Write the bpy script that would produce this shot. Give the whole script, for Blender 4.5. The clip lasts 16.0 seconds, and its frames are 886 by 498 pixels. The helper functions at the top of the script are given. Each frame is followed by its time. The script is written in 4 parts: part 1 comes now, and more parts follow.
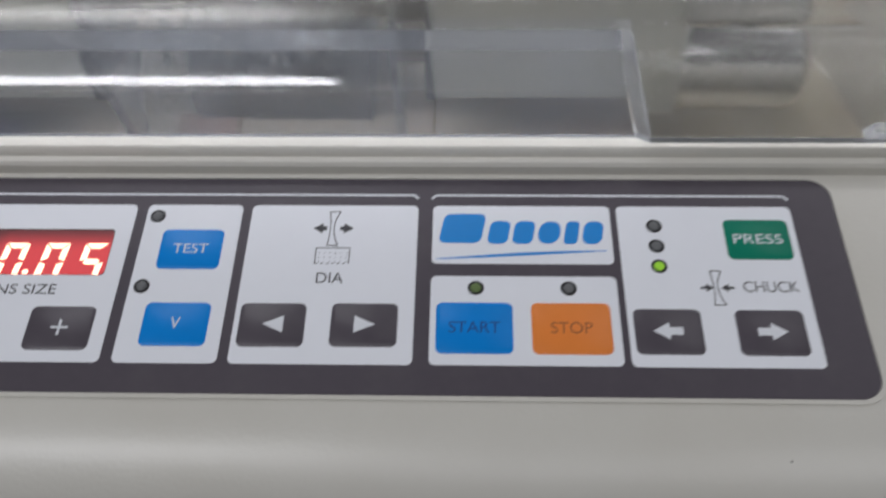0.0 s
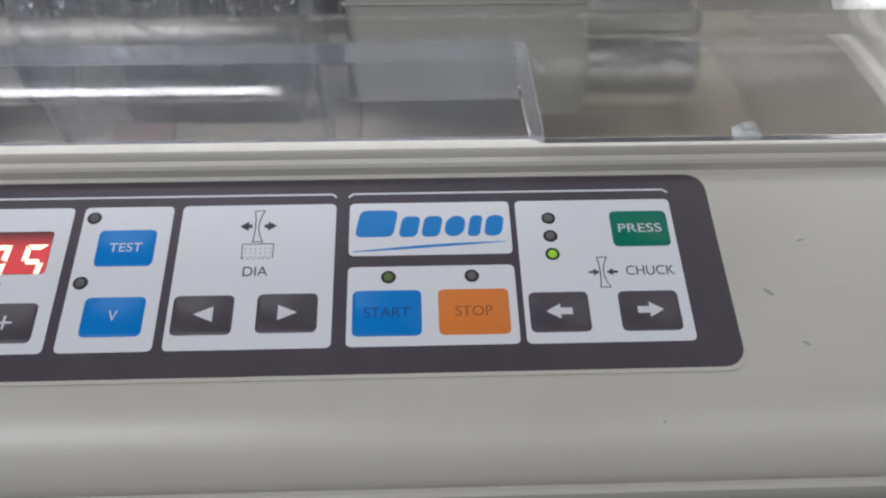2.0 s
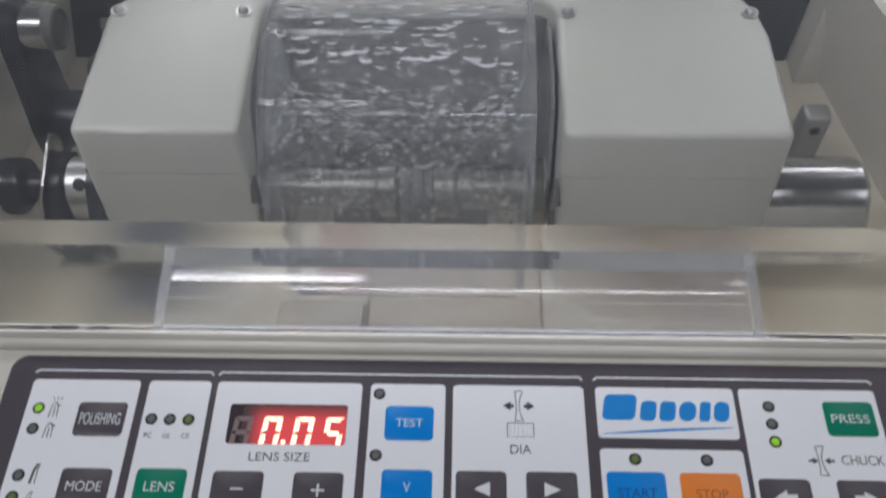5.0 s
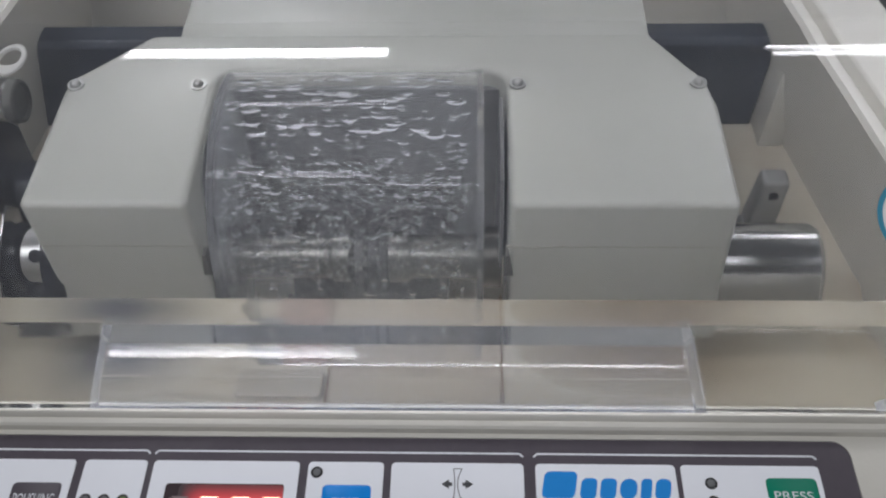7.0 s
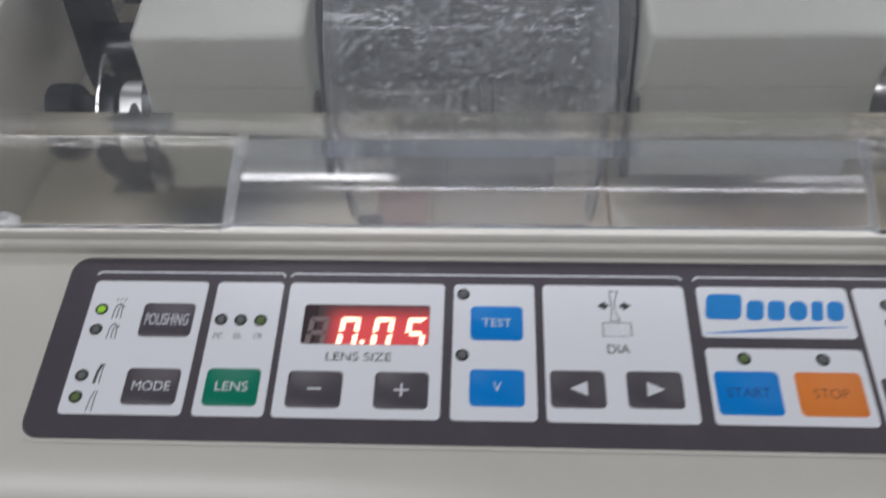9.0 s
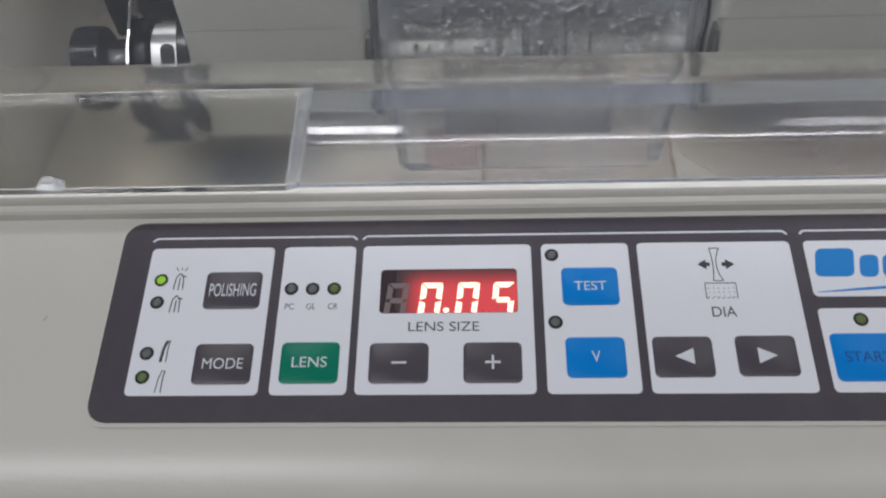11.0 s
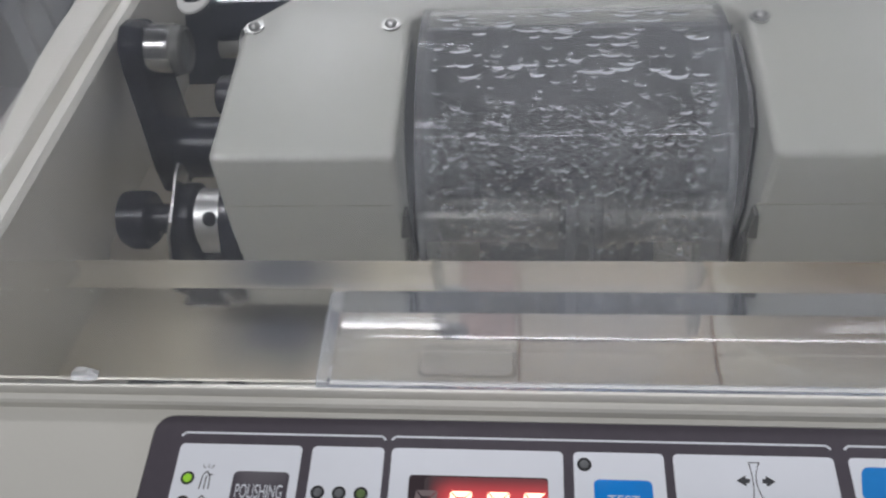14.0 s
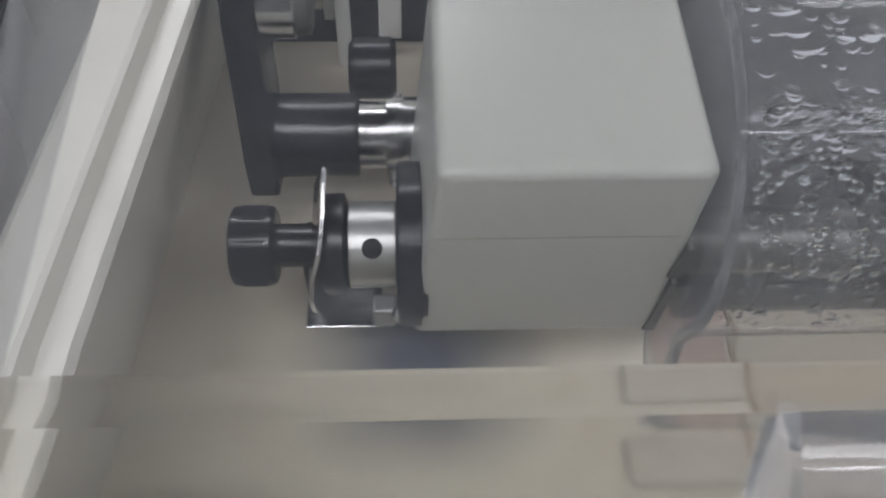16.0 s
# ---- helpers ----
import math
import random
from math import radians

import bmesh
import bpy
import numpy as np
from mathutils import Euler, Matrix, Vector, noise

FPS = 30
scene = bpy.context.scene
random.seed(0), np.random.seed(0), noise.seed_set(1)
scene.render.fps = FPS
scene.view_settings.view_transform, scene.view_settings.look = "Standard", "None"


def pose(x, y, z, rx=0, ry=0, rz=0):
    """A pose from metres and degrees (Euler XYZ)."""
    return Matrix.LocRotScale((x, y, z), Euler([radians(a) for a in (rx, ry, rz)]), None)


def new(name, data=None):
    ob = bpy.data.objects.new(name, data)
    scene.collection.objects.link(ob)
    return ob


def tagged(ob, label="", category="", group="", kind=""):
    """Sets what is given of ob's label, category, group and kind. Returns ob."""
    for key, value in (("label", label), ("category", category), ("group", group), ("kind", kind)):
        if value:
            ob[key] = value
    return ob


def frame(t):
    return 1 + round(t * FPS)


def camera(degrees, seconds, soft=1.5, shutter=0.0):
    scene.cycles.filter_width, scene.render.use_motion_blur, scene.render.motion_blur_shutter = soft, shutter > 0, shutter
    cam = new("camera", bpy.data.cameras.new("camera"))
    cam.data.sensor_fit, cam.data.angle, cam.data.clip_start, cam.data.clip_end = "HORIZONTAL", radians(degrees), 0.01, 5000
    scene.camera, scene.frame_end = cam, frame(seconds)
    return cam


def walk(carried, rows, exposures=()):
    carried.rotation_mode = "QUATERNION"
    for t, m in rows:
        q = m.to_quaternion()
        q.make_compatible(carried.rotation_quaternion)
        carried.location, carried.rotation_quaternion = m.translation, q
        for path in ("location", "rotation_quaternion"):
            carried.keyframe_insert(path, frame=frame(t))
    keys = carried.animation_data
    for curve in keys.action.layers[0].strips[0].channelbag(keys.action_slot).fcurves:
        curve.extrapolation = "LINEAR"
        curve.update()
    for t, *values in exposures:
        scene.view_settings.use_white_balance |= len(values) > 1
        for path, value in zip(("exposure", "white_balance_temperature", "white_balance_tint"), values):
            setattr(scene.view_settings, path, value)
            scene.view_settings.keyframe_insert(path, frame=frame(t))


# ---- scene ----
cam = camera(53.0, 16.0, soft=2.1, shutter=0.4)
PATH = [
    (0, 0.0868, -0.1835, 0.4064, 45.83, 0.88, 1.33),
    (0.5, 0.0969, -0.1858, 0.4299, 45.70, -0.05, 0.14),
    (1, 0.0989, -0.1857, 0.4321, 46.51, -0.48, -1.05),
    (1.5, 0.0967, -0.1903, 0.4198, 46.69, -0.65, -1.70),
    (2, 0.0972, -0.2023, 0.4239, 45.47, -0.53, -1.95),
    (2.5, 0.0834, -0.2112, 0.4289, 45.53, -0.25, -1.62),
    (3, 0.0458, -0.2116, 0.4481, 44.72, -0.25, -0.73),
    (3.5, 0.0307, -0.2113, 0.4637, 44.24, -0.15, 0.51),
    (4, 0.0297, -0.2221, 0.4752, 46.52, 0.55, 1.52),
    (4.5, 0.0260, -0.2153, 0.4748, 47.25, 0.22, 1.42),
    (5, 0.0303, -0.1936, 0.4987, 46.18, 0.57, 1.46),
    (5.2, 0.0346, -0.1903, 0.5078, 46.98, 1.16, 1.82),
    (7.3, 0.0562, -0.1851, 0.5037, 49.52, 1.15, 1.26),
    (7.5, 0.0571, -0.1834, 0.5097, 48.67, 1.51, 1.30),
    (8, 0.0505, -0.1913, 0.5094, 49.42, 1.35, 1.32),
    (8.5, 0.0322, -0.2022, 0.4908, 49.24, 1.43, 1.81),
    (9, 0.0077, -0.2084, 0.4540, 47.24, 1.58, 2.38),
    (9.2, -0.0023, -0.2105, 0.4430, 48.19, 1.36, 2.19),
    (11.3, -0.0207, -0.1745, 0.4496, 41.90, 2.66, 1.32),
    (11.5, -0.0196, -0.1668, 0.4584, 41.90, 2.80, 1.40),
    (12, -0.0127, -0.1520, 0.4692, 41.95, 3.63, 1.84),
    (12.5, -0.0078, -0.1493, 0.4753, 43.43, 4.32, 2.58),
    (13, -0.0014, -0.1475, 0.4688, 45.44, 3.92, 2.90),
    (13.5, -0.0043, -0.1530, 0.4650, 47.23, 3.40, 3.19),
    (14, -0.0172, -0.1581, 0.4696, 48.20, 3.57, 4.07),
    (14.5, -0.0251, -0.1594, 0.4703, 48.42, 3.49, 4.93),
    (15, -0.0429, -0.1555, 0.4729, 48.09, 3.31, 5.50),
    (15.5, -0.0847, -0.1071, 0.4685, 46.52, 2.32, 4.20),
    (15.8, -0.1282, -0.0707, 0.4310, 45.36, -0.05, 0.38),
    (16, -0.1463, -0.0589, 0.4198, 44.60, -1.26, -2.32),
]
walk(cam, [(t, pose(*row)) for t, *row in PATH])

# ---------- world, lamps, exposure ----------
BETA = 12.0                       # slope of the control panel
M = pose(0, 0, 0.24, BETA, 0, 0)  # frame of the machine: x right, y up the panel, z off the panel
MM = 0.001
scene.view_settings.exposure = 0.0

world = bpy.data.worlds.new("world")
scene.world = world
world.use_nodes = True
world.node_tree.nodes["Background"].inputs[0].default_value = (0.9, 0.95, 1.0, 1)
world.node_tree.nodes["Background"].inputs[1].default_value = 0.05


# ---------- materials ----------
def mat(name, color, rough=0.5, metal=0.0, grain=0.0, scale=60.0, bump=0.0, bump_scale=900.0, spec=0.5, dirt=None, dirt_amount=0.0, dirt_scale=14.0):
    """A painted, plastic or metal surface: base colour with grain and stains at two scales and fine relief."""
    m = bpy.data.materials.new(name)
    m.use_nodes = True
    t = m.node_tree
    b = t.nodes["Principled BSDF"]
    b.inputs["Base Color"].default_value = (*color, 1)
    b.inputs["Roughness"].default_value = rough
    b.inputs["Metallic"].default_value = metal
    b.inputs["Specular IOR Level"].default_value = spec
    co = t.nodes.new("ShaderNodeTexCoord")
    last = None
    if grain:
        n = t.nodes.new("ShaderNodeTexNoise")
        n.inputs["Scale"].default_value = scale
        n.inputs["Detail"].default_value = 6
        t.links.new(co.outputs["Object"], n.inputs["Vector"])
        mix = t.nodes.new("ShaderNodeMix")
        mix.data_type = "RGBA"
        mix.inputs[6].default_value = (*[c * (1 - grain) for c in color], 1)
        mix.inputs[7].default_value = (*[min(1, c * (1 + grain)) for c in color], 1)
        t.links.new(n.outputs["Fac"], mix.inputs[0])
        last = mix.outputs[2]
    if dirt:
        n2 = t.nodes.new("ShaderNodeTexNoise")
        n2.inputs["Scale"].default_value = dirt_scale
        n2.inputs["Detail"].default_value = 8
        n2.inputs["Roughness"].default_value = 0.65
        t.links.new(co.outputs["Object"], n2.inputs["Vector"])
        ramp = t.nodes.new("ShaderNodeMapRange")
        ramp.inputs[1].default_value, ramp.inputs[2].default_value = 0.5, 0.72
        ramp.inputs[3].default_value, ramp.inputs[4].default_value = 0.0, dirt_amount
        t.links.new(n2.outputs["Fac"], ramp.inputs[0])
        mix2 = t.nodes.new("ShaderNodeMix")
        mix2.data_type = "RGBA"
        mix2.inputs[6].default_value = (*color, 1)
        mix2.inputs[7].default_value = (*dirt, 1)
        t.links.new(ramp.outputs[0], mix2.inputs[0])
        if last:
            t.links.new(last, mix2.inputs[6])
        last = mix2.outputs[2]
    if last:
        t.links.new(last, b.inputs["Base Color"])
    if bump:
        n3 = t.nodes.new("ShaderNodeTexNoise")
        n3.inputs["Scale"].default_value = bump_scale
        n3.inputs["Detail"].default_value = 3
        t.links.new(co.outputs["Object"], n3.inputs["Vector"])
        bp = t.nodes.new("ShaderNodeBump")
        bp.inputs["Strength"].default_value = bump
        bp.inputs["Distance"].default_value = 0.0005
        t.links.new(n3.outputs["Fac"], bp.inputs["Height"])
        t.links.new(bp.outputs[0], b.inputs["Normal"])
    return m


def clear(name, tint, rough, haze, haze_color=(0.75, 0.77, 0.8), streak=30.0, ior=1.49):
    """Used clear acrylic: refracting, with a scuffed, smeared film on it."""
    m = bpy.data.materials.new(name)
    m.use_nodes = True
    t = m.node_tree
    b = t.nodes["Principled BSDF"]
    b.inputs["Base Color"].default_value = (*tint, 1)
    b.inputs["Roughness"].default_value = rough
    b.inputs["IOR"].default_value = ior
    b.inputs["Transmission Weight"].default_value = 1.0
    out = t.nodes["Material Output"]
    if haze:
        d = t.nodes.new("ShaderNodeBsdfDiffuse")
        d.inputs[0].default_value = (*haze_color, 1)
        mix = t.nodes.new("ShaderNodeMixShader")
        co = t.nodes.new("ShaderNodeTexCoord")
        n = t.nodes.new("ShaderNodeTexNoise")
        n.inputs["Scale"].default_value = streak
        n.inputs["Detail"].default_value = 7
        n.inputs["Roughness"].default_value = 0.6
        t.links.new(co.outputs["Object"], n.inputs["Vector"])
        r = t.nodes.new("ShaderNodeMapRange")
        r.inputs[1].default_value, r.inputs[2].default_value = 0.3, 0.75
        r.inputs[3].default_value, r.inputs[4].default_value = haze * 0.6, haze * 1.5
        t.links.new(n.outputs["Fac"], r.inputs[0])
        t.links.new(r.outputs[0], mix.inputs[0])
        t.links.new(b.outputs[0], mix.inputs[1])
        t.links.new(d.outputs[0], mix.inputs[2])
        t.links.new(mix.outputs[0], out.inputs[0])
    return m


def glow(name, color, strength):
    m = bpy.data.materials.new(name)
    m.use_nodes = True
    b = m.node_tree.nodes["Principled BSDF"]
    b.inputs["Base Color"].default_value = (*[c * 0.5 for c in color], 1)
    b.inputs["Emission Color"].default_value = (*color, 1)
    b.inputs["Emission Strength"].default_value = strength
    return m


CREAM = mat("cream_enamel", (0.60, 0.585, 0.535), 0.33, grain=0.03, scale=25, bump=0.12, bump_scale=700, dirt=(0.42, 0.38, 0.30), dirt_amount=0.16, dirt_scale=9)
TRAY = mat("stained_tray_plastic", (0.58, 0.535, 0.445), 0.28, grain=0.06, scale=12, bump=0.08, dirt=(0.37, 0.295, 0.205), dirt_amount=0.5, dirt_scale=16)
# Carriage cream set darker, standing in for shade under the shadowless lid.
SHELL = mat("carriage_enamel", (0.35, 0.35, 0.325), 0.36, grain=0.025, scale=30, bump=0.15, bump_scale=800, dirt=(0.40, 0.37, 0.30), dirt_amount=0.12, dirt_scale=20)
OVERLAY = mat("dark_overlay_film", (0.074, 0.063, 0.078), 0.42, grain=0.10, scale=300, bump=0.10, bump_scale=2500, dirt=(0.10, 0.09, 0.10), dirt_amount=0.5, dirt_scale=40)
FIELD = mat("pale_overlay_film", (0.80, 0.82, 0.87), 0.40, grain=0.012, scale=200, bump=0.05, bump_scale=2500)
BLUE = mat("blue_key_film", (0.0, 0.225, 0.68), 0.38, grain=0.05, scale=200, bump=0.05, bump_scale=2500, spec=0.22)
GREEN = mat("green_key_film", (0.003, 0.20, 0.125), 0.38, grain=0.05, scale=200, bump=0.05, bump_scale=2500, spec=0.22)
ORANGE = mat("orange_key_film", (0.80, 0.24, 0.05), 0.38, grain=0.05, scale=200, bump=0.05, bump_scale=2500, spec=0.22)
RED_PAD = mat("faded_red_plastic", (0.40, 0.28, 0.235), 0.5, grain=0.2, scale=60)
INSERT = mat("pale_grey_plastic", (0.45, 0.41, 0.345), 0.4, grain=0.08, scale=50)
SCUFF = mat("grey_scuff", (0.36, 0.35, 0.33), 0.5, grain=0.3, scale=500)
SEAM = mat("shadow_gap", (0.25, 0.24, 0.21), 0.6, grain=0.2, scale=90)
INK = mat("dark_ink", (0.05, 0.05, 0.055), 0.5, grain=0.1, scale=400)
BLUE_INK = mat("navy_ink", (0.006, 0.07, 0.28), 0.5, grain=0.1, scale=400)
BROWN_INK = mat("brown_ink", (0.38, 0.11, 0.03), 0.5, grain=0.1, scale=400)
WHITE_INK = mat("white_ink", (0.72, 0.74, 0.78), 0.45, grain=0.03, scale=400)
CYAN_INK = mat("bright_blue_ink", (0.01, 0.24, 0.66), 0.4, grain=0.04, scale=300)
TEAL_INK = mat("teal_ink", (0.01, 0.22, 0.34), 0.4, grain=0.04, scale=300)
RED_INK = mat("red_ink", (0.55, 0.06, 0.05), 0.4, grain=0.04, scale=300)
PAPER = mat("white_sticker_paper", (0.74, 0.74, 0.72), 0.45, grain=0.02, scale=100)
WINDOW = mat("smoked_display_window", (0.06, 0.045, 0.05), 0.18, grain=0.1, scale=300)
GHOST = mat("unlit_segment", (0.24, 0.19, 0.19), 0.3, grain=0.05, scale=300)
LIT = glow("lit_segment", (1.0, 0.56, 0.40), 2.4)
REDGLOW = glow("red_diffuser", (1.0, 0.06, 0.07), 0.62)
_t = REDGLOW.node_tree
_co, _sep, _fade = _t.nodes.new("ShaderNodeTexCoord"), _t.nodes.new("ShaderNodeSeparateXYZ"), _t.nodes.new("ShaderNodeMapRange")
_fade.inputs[1].default_value, _fade.inputs[2].default_value, _fade.inputs[3].default_value, _fade.inputs[4].default_value = -0.047, -0.040, 0.0, 0.62
_t.links.new(_co.outputs["Object"], _sep.inputs[0])
_t.links.new(_sep.outputs[0], _fade.inputs[0])
_rise, _mul = _t.nodes.new("ShaderNodeMapRange"), _t.nodes.new("ShaderNodeMath")
_rise.interpolation_type = "SMOOTHSTEP"
_rise.inputs[1].default_value, _rise.inputs[2].default_value, _rise.inputs[3].default_value, _rise.inputs[4].default_value = -0.0042, -0.0120, 0.12, 1.0
_mul.operation = "MULTIPLY"
_t.links.new(_sep.outputs[1], _rise.inputs[0])
_t.links.new(_fade.outputs[0], _mul.inputs[0])
_t.links.new(_rise.outputs[0], _mul.inputs[1])
_t.links.new(_mul.outputs[0], _t.nodes["Principled BSDF"].inputs["Emission Strength"])
_t.nodes["Principled BSDF"].inputs["Base Color"].default_value = (0.06, 0.04, 0.045, 1)
LED_OFF = mat("unlit_lamp_lens", (0.135, 0.14, 0.145), 0.45, grain=0.04, scale=300)
LED_RIM = mat("black_lamp_rim", (0.03, 0.03, 0.032), 0.35, grain=0.1, scale=500)
LED_ON = glow("lit_green_lamp", (0.36, 0.75, 0.04), 0.33)
LED_DIM = glow("faint_green_lamp", (0.17, 0.26, 0.08), 0.12)
CHROME = mat("turned_steel", (0.62, 0.62, 0.62), 0.15, 1.0, grain=0.06, scale=150, bump=0.1, bump_scale=1500)
STEEL = mat("dull_steel", (0.47, 0.47, 0.46), 0.38, 1.0, grain=0.15, scale=80, bump=0.15, bump_scale=900)
CAST = mat("cast_aluminium", (0.30, 0.30, 0.295), 0.45, 0.6, grain=0.12, scale=70, bump=0.2, bump_scale=700)
BLACK = mat("black_plastic", (0.007, 0.007, 0.010), 0.24, grain=0.15, scale=60, bump=0.1)
ARM = mat("black_painted_casting", (0.008, 0.009, 0.014), 0.22, grain=0.15, scale=40, bump=0.25, bump_scale=500)
NAVY = mat("navy_grey_paint", (0.035, 0.042, 0.06), 0.4, grain=0.15, scale=30, bump=0.1)
RUBBER = mat("dark_rubber", (0.03, 0.03, 0.03), 0.7, grain=0.2, scale=80, bump=0.2)
LATCH = mat("worn_metal_and_gap", (0.075, 0.075, 0.068), 0.5, grain=0.3, scale=120, bump=0.2)
CHAMBER = mat("wet_grey_chamber", (0.145, 0.145, 0.148), 0.35, grain=0.25, scale=30, bump=0.3, bump_scale=300, dirt=(0.09, 0.09, 0.09), dirt_amount=0.6, dirt_scale=25)
WET_STEEL = mat("wet_dull_steel", (0.20, 0.195, 0.18), 0.26, 1.0, grain=0.3, scale=120, bump=0.2, bump_scale=600)
SLUDGE = mat("dark_grinding_sludge", (0.035, 0.035, 0.036), 0.3, grain=0.4, scale=60, bump=0.4, bump_scale=250, dirt=(0.09, 0.075, 0.06), dirt_amount=0.6, dirt_scale=40)
WHITE_PAINT = mat("white_bracket_paint", (0.72, 0.72, 0.70), 0.35, grain=0.03, scale=60)
LID = clear("scuffed_clear_acrylic", (0.82, 0.825, 0.83), 0.016, 0.030, (0.72, 0.76, 0.84))
LID_FRONT = clear("smeared_clear_acrylic", (0.76, 0.755, 0.73), 0.10, 0.06)
GRIP = clear("clear_grip_acrylic", (0.78, 0.79, 0.815), 0.055, 0.10, (0.70, 0.75, 0.84))
GRIP_END = clear("scuffed_grip_end", (0.86, 0.865, 0.87), 0.12, 0.24, (0.74, 0.77, 0.82))
GUARD = clear("wet_clear_guard", (0.93, 0.94, 0.95), 0.014, 0.035, streak=60)


def stain_with_shade(name, x, y, squash, inner, outer, near, far):
    """A soft-edged, uneven stain with painted shade on the tray floor round x, y (metres)."""
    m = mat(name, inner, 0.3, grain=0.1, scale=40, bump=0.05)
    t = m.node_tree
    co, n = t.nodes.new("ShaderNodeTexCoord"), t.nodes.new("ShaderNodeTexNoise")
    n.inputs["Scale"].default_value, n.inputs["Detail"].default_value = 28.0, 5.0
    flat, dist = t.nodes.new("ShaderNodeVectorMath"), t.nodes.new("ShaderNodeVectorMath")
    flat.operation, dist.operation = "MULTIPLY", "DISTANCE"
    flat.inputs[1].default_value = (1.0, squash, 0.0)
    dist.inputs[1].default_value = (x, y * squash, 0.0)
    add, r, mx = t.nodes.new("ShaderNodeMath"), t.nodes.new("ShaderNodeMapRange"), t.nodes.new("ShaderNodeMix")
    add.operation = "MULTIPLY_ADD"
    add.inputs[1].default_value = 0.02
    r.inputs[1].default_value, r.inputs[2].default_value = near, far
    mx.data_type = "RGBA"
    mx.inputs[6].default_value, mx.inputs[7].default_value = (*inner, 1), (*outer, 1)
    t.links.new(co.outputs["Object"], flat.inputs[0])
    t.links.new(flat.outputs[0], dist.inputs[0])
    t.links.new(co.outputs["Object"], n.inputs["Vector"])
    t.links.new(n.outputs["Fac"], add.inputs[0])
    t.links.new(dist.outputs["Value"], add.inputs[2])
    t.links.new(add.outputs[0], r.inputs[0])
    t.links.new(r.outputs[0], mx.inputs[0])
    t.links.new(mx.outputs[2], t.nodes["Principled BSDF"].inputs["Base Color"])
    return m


# Tray marks that also carry the housings' shade in their colour.
SHADED_PATCH = stain_with_shade("wet_patch_and_shade", -0.140, 0.128, 1.35, (0.10, 0.11, 0.13), (0.565, 0.52, 0.43), 0.018, 0.064)
SHADED_BROWN = stain_with_shade("brown_stain_and_shade", 0.150, 0.128, 1.9, (0.25, 0.195, 0.13), (0.565, 0.52, 0.43), 0.03, 0.098)
# Whitish colour that paints the lamp glints drops would refract.
GLINT = mat("painted_drop_glint", (0.47, 0.485, 0.505), 0.15, grain=0.1, scale=200)
PALE_PLATE = mat("pale_plate", (0.46, 0.405, 0.33), 0.3, grain=0.05, scale=20, dirt=(0.5, 0.4, 0.28), dirt_amount=0.4, dirt_scale=25)
RUST = mat("rust_brown", (0.29, 0.21, 0.145), 0.6, grain=0.3, scale=200)
END_PLATE = clear("scuffed_guard_plate", (0.92, 0.925, 0.93), 0.05, 0.09, streak=60)
WATER = clear("water", (1.0, 1.0, 1.0), 0.0, 0.0, ior=1.33)
# Unseen room surfaces, kept dark to cut light bounced onto the housing fronts.
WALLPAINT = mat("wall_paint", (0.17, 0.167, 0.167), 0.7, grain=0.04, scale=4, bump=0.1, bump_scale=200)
CEILPAINT = mat("ceiling_paint", (0.45, 0.45, 0.44), 0.8, grain=0.03, scale=5, bump=0.1, bump_scale=200)
FLOORTILE = mat("floor_covering", (0.15, 0.16, 0.16), 0.5, grain=0.12, scale=6, bump=0.1, bump_scale=150)
TABLETOP = mat("grey_table_laminate", (0.16, 0.155, 0.16), 0.45, grain=0.12, scale=25, bump=0.06)
CABINET = mat("grey_metal_paint", (0.30, 0.30, 0.30), 0.4, grain=0.05, scale=20)
JUG = mat("pale_grey_plastic_wall", (0.30, 0.31, 0.33), 0.45, grain=0.04, scale=15, bump=0.08)
LAMPBODY = mat("lamp_housing_paint", (0.7, 0.7, 0.7), 0.4, grain=0.02, scale=20)


# ---------- shape helpers (millimetres in the machine's frame) ----------
def prism(bm, pts, z0, z1):
    """Outline in x, y raised from z0 to z1."""
    lo = [bm.verts.new((x * MM, y * MM, z0 * MM)) for x, y in pts]
    hi = [bm.verts.new((x * MM, y * MM, z1 * MM)) for x, y in pts]
    n = len(pts)
    bm.faces.new(lo[::-1])
    bm.faces.new(hi)
    for i in range(n):
        bm.faces.new((lo[i], lo[(i + 1) % n], hi[(i + 1) % n], hi[i]))


def loft(bm, a, b):
    """Skin between two closed rings of points of the same count, with end caps."""
    va = [bm.verts.new([c * MM for c in p]) for p in a]
    vb = [bm.verts.new([c * MM for c in p]) for p in b]
    n = len(a)
    bm.faces.new(va[::-1])
    bm.faces.new(vb)
    for i in range(n):
        bm.faces.new((va[i], va[(i + 1) % n], vb[(i + 1) % n], vb[i]))


def profx(bm, pts, x0, x1):
    """Outline in y, z drawn out along x."""
    loft(bm, [(x0, y, z) for y, z in pts], [(x1, y, z) for y, z in pts])


def ring(y, z, r, n=32, start=0.0):
    return [(y + r * math.cos(start + 2 * math.pi * i / n), z + r * math.sin(start + 2 * math.pi * i / n)) for i in range(n)]


def turned(bm, y, z, steps, n=36):
    """A turned part on an axis along x: steps of (x, radius)."""
    rows = [[bm.verts.new((x * MM, p[0] * MM, p[1] * MM)) for p in ring(y, z, r, n)] for x, r in steps]
    bm.faces.new(rows[0][::-1])
    bm.faces.new(rows[-1])
    for a, b in zip(rows, rows[1:]):
        for i in range(n):
            bm.faces.new((a[i], a[(i + 1) % n], b[(i + 1) % n], b[i]))


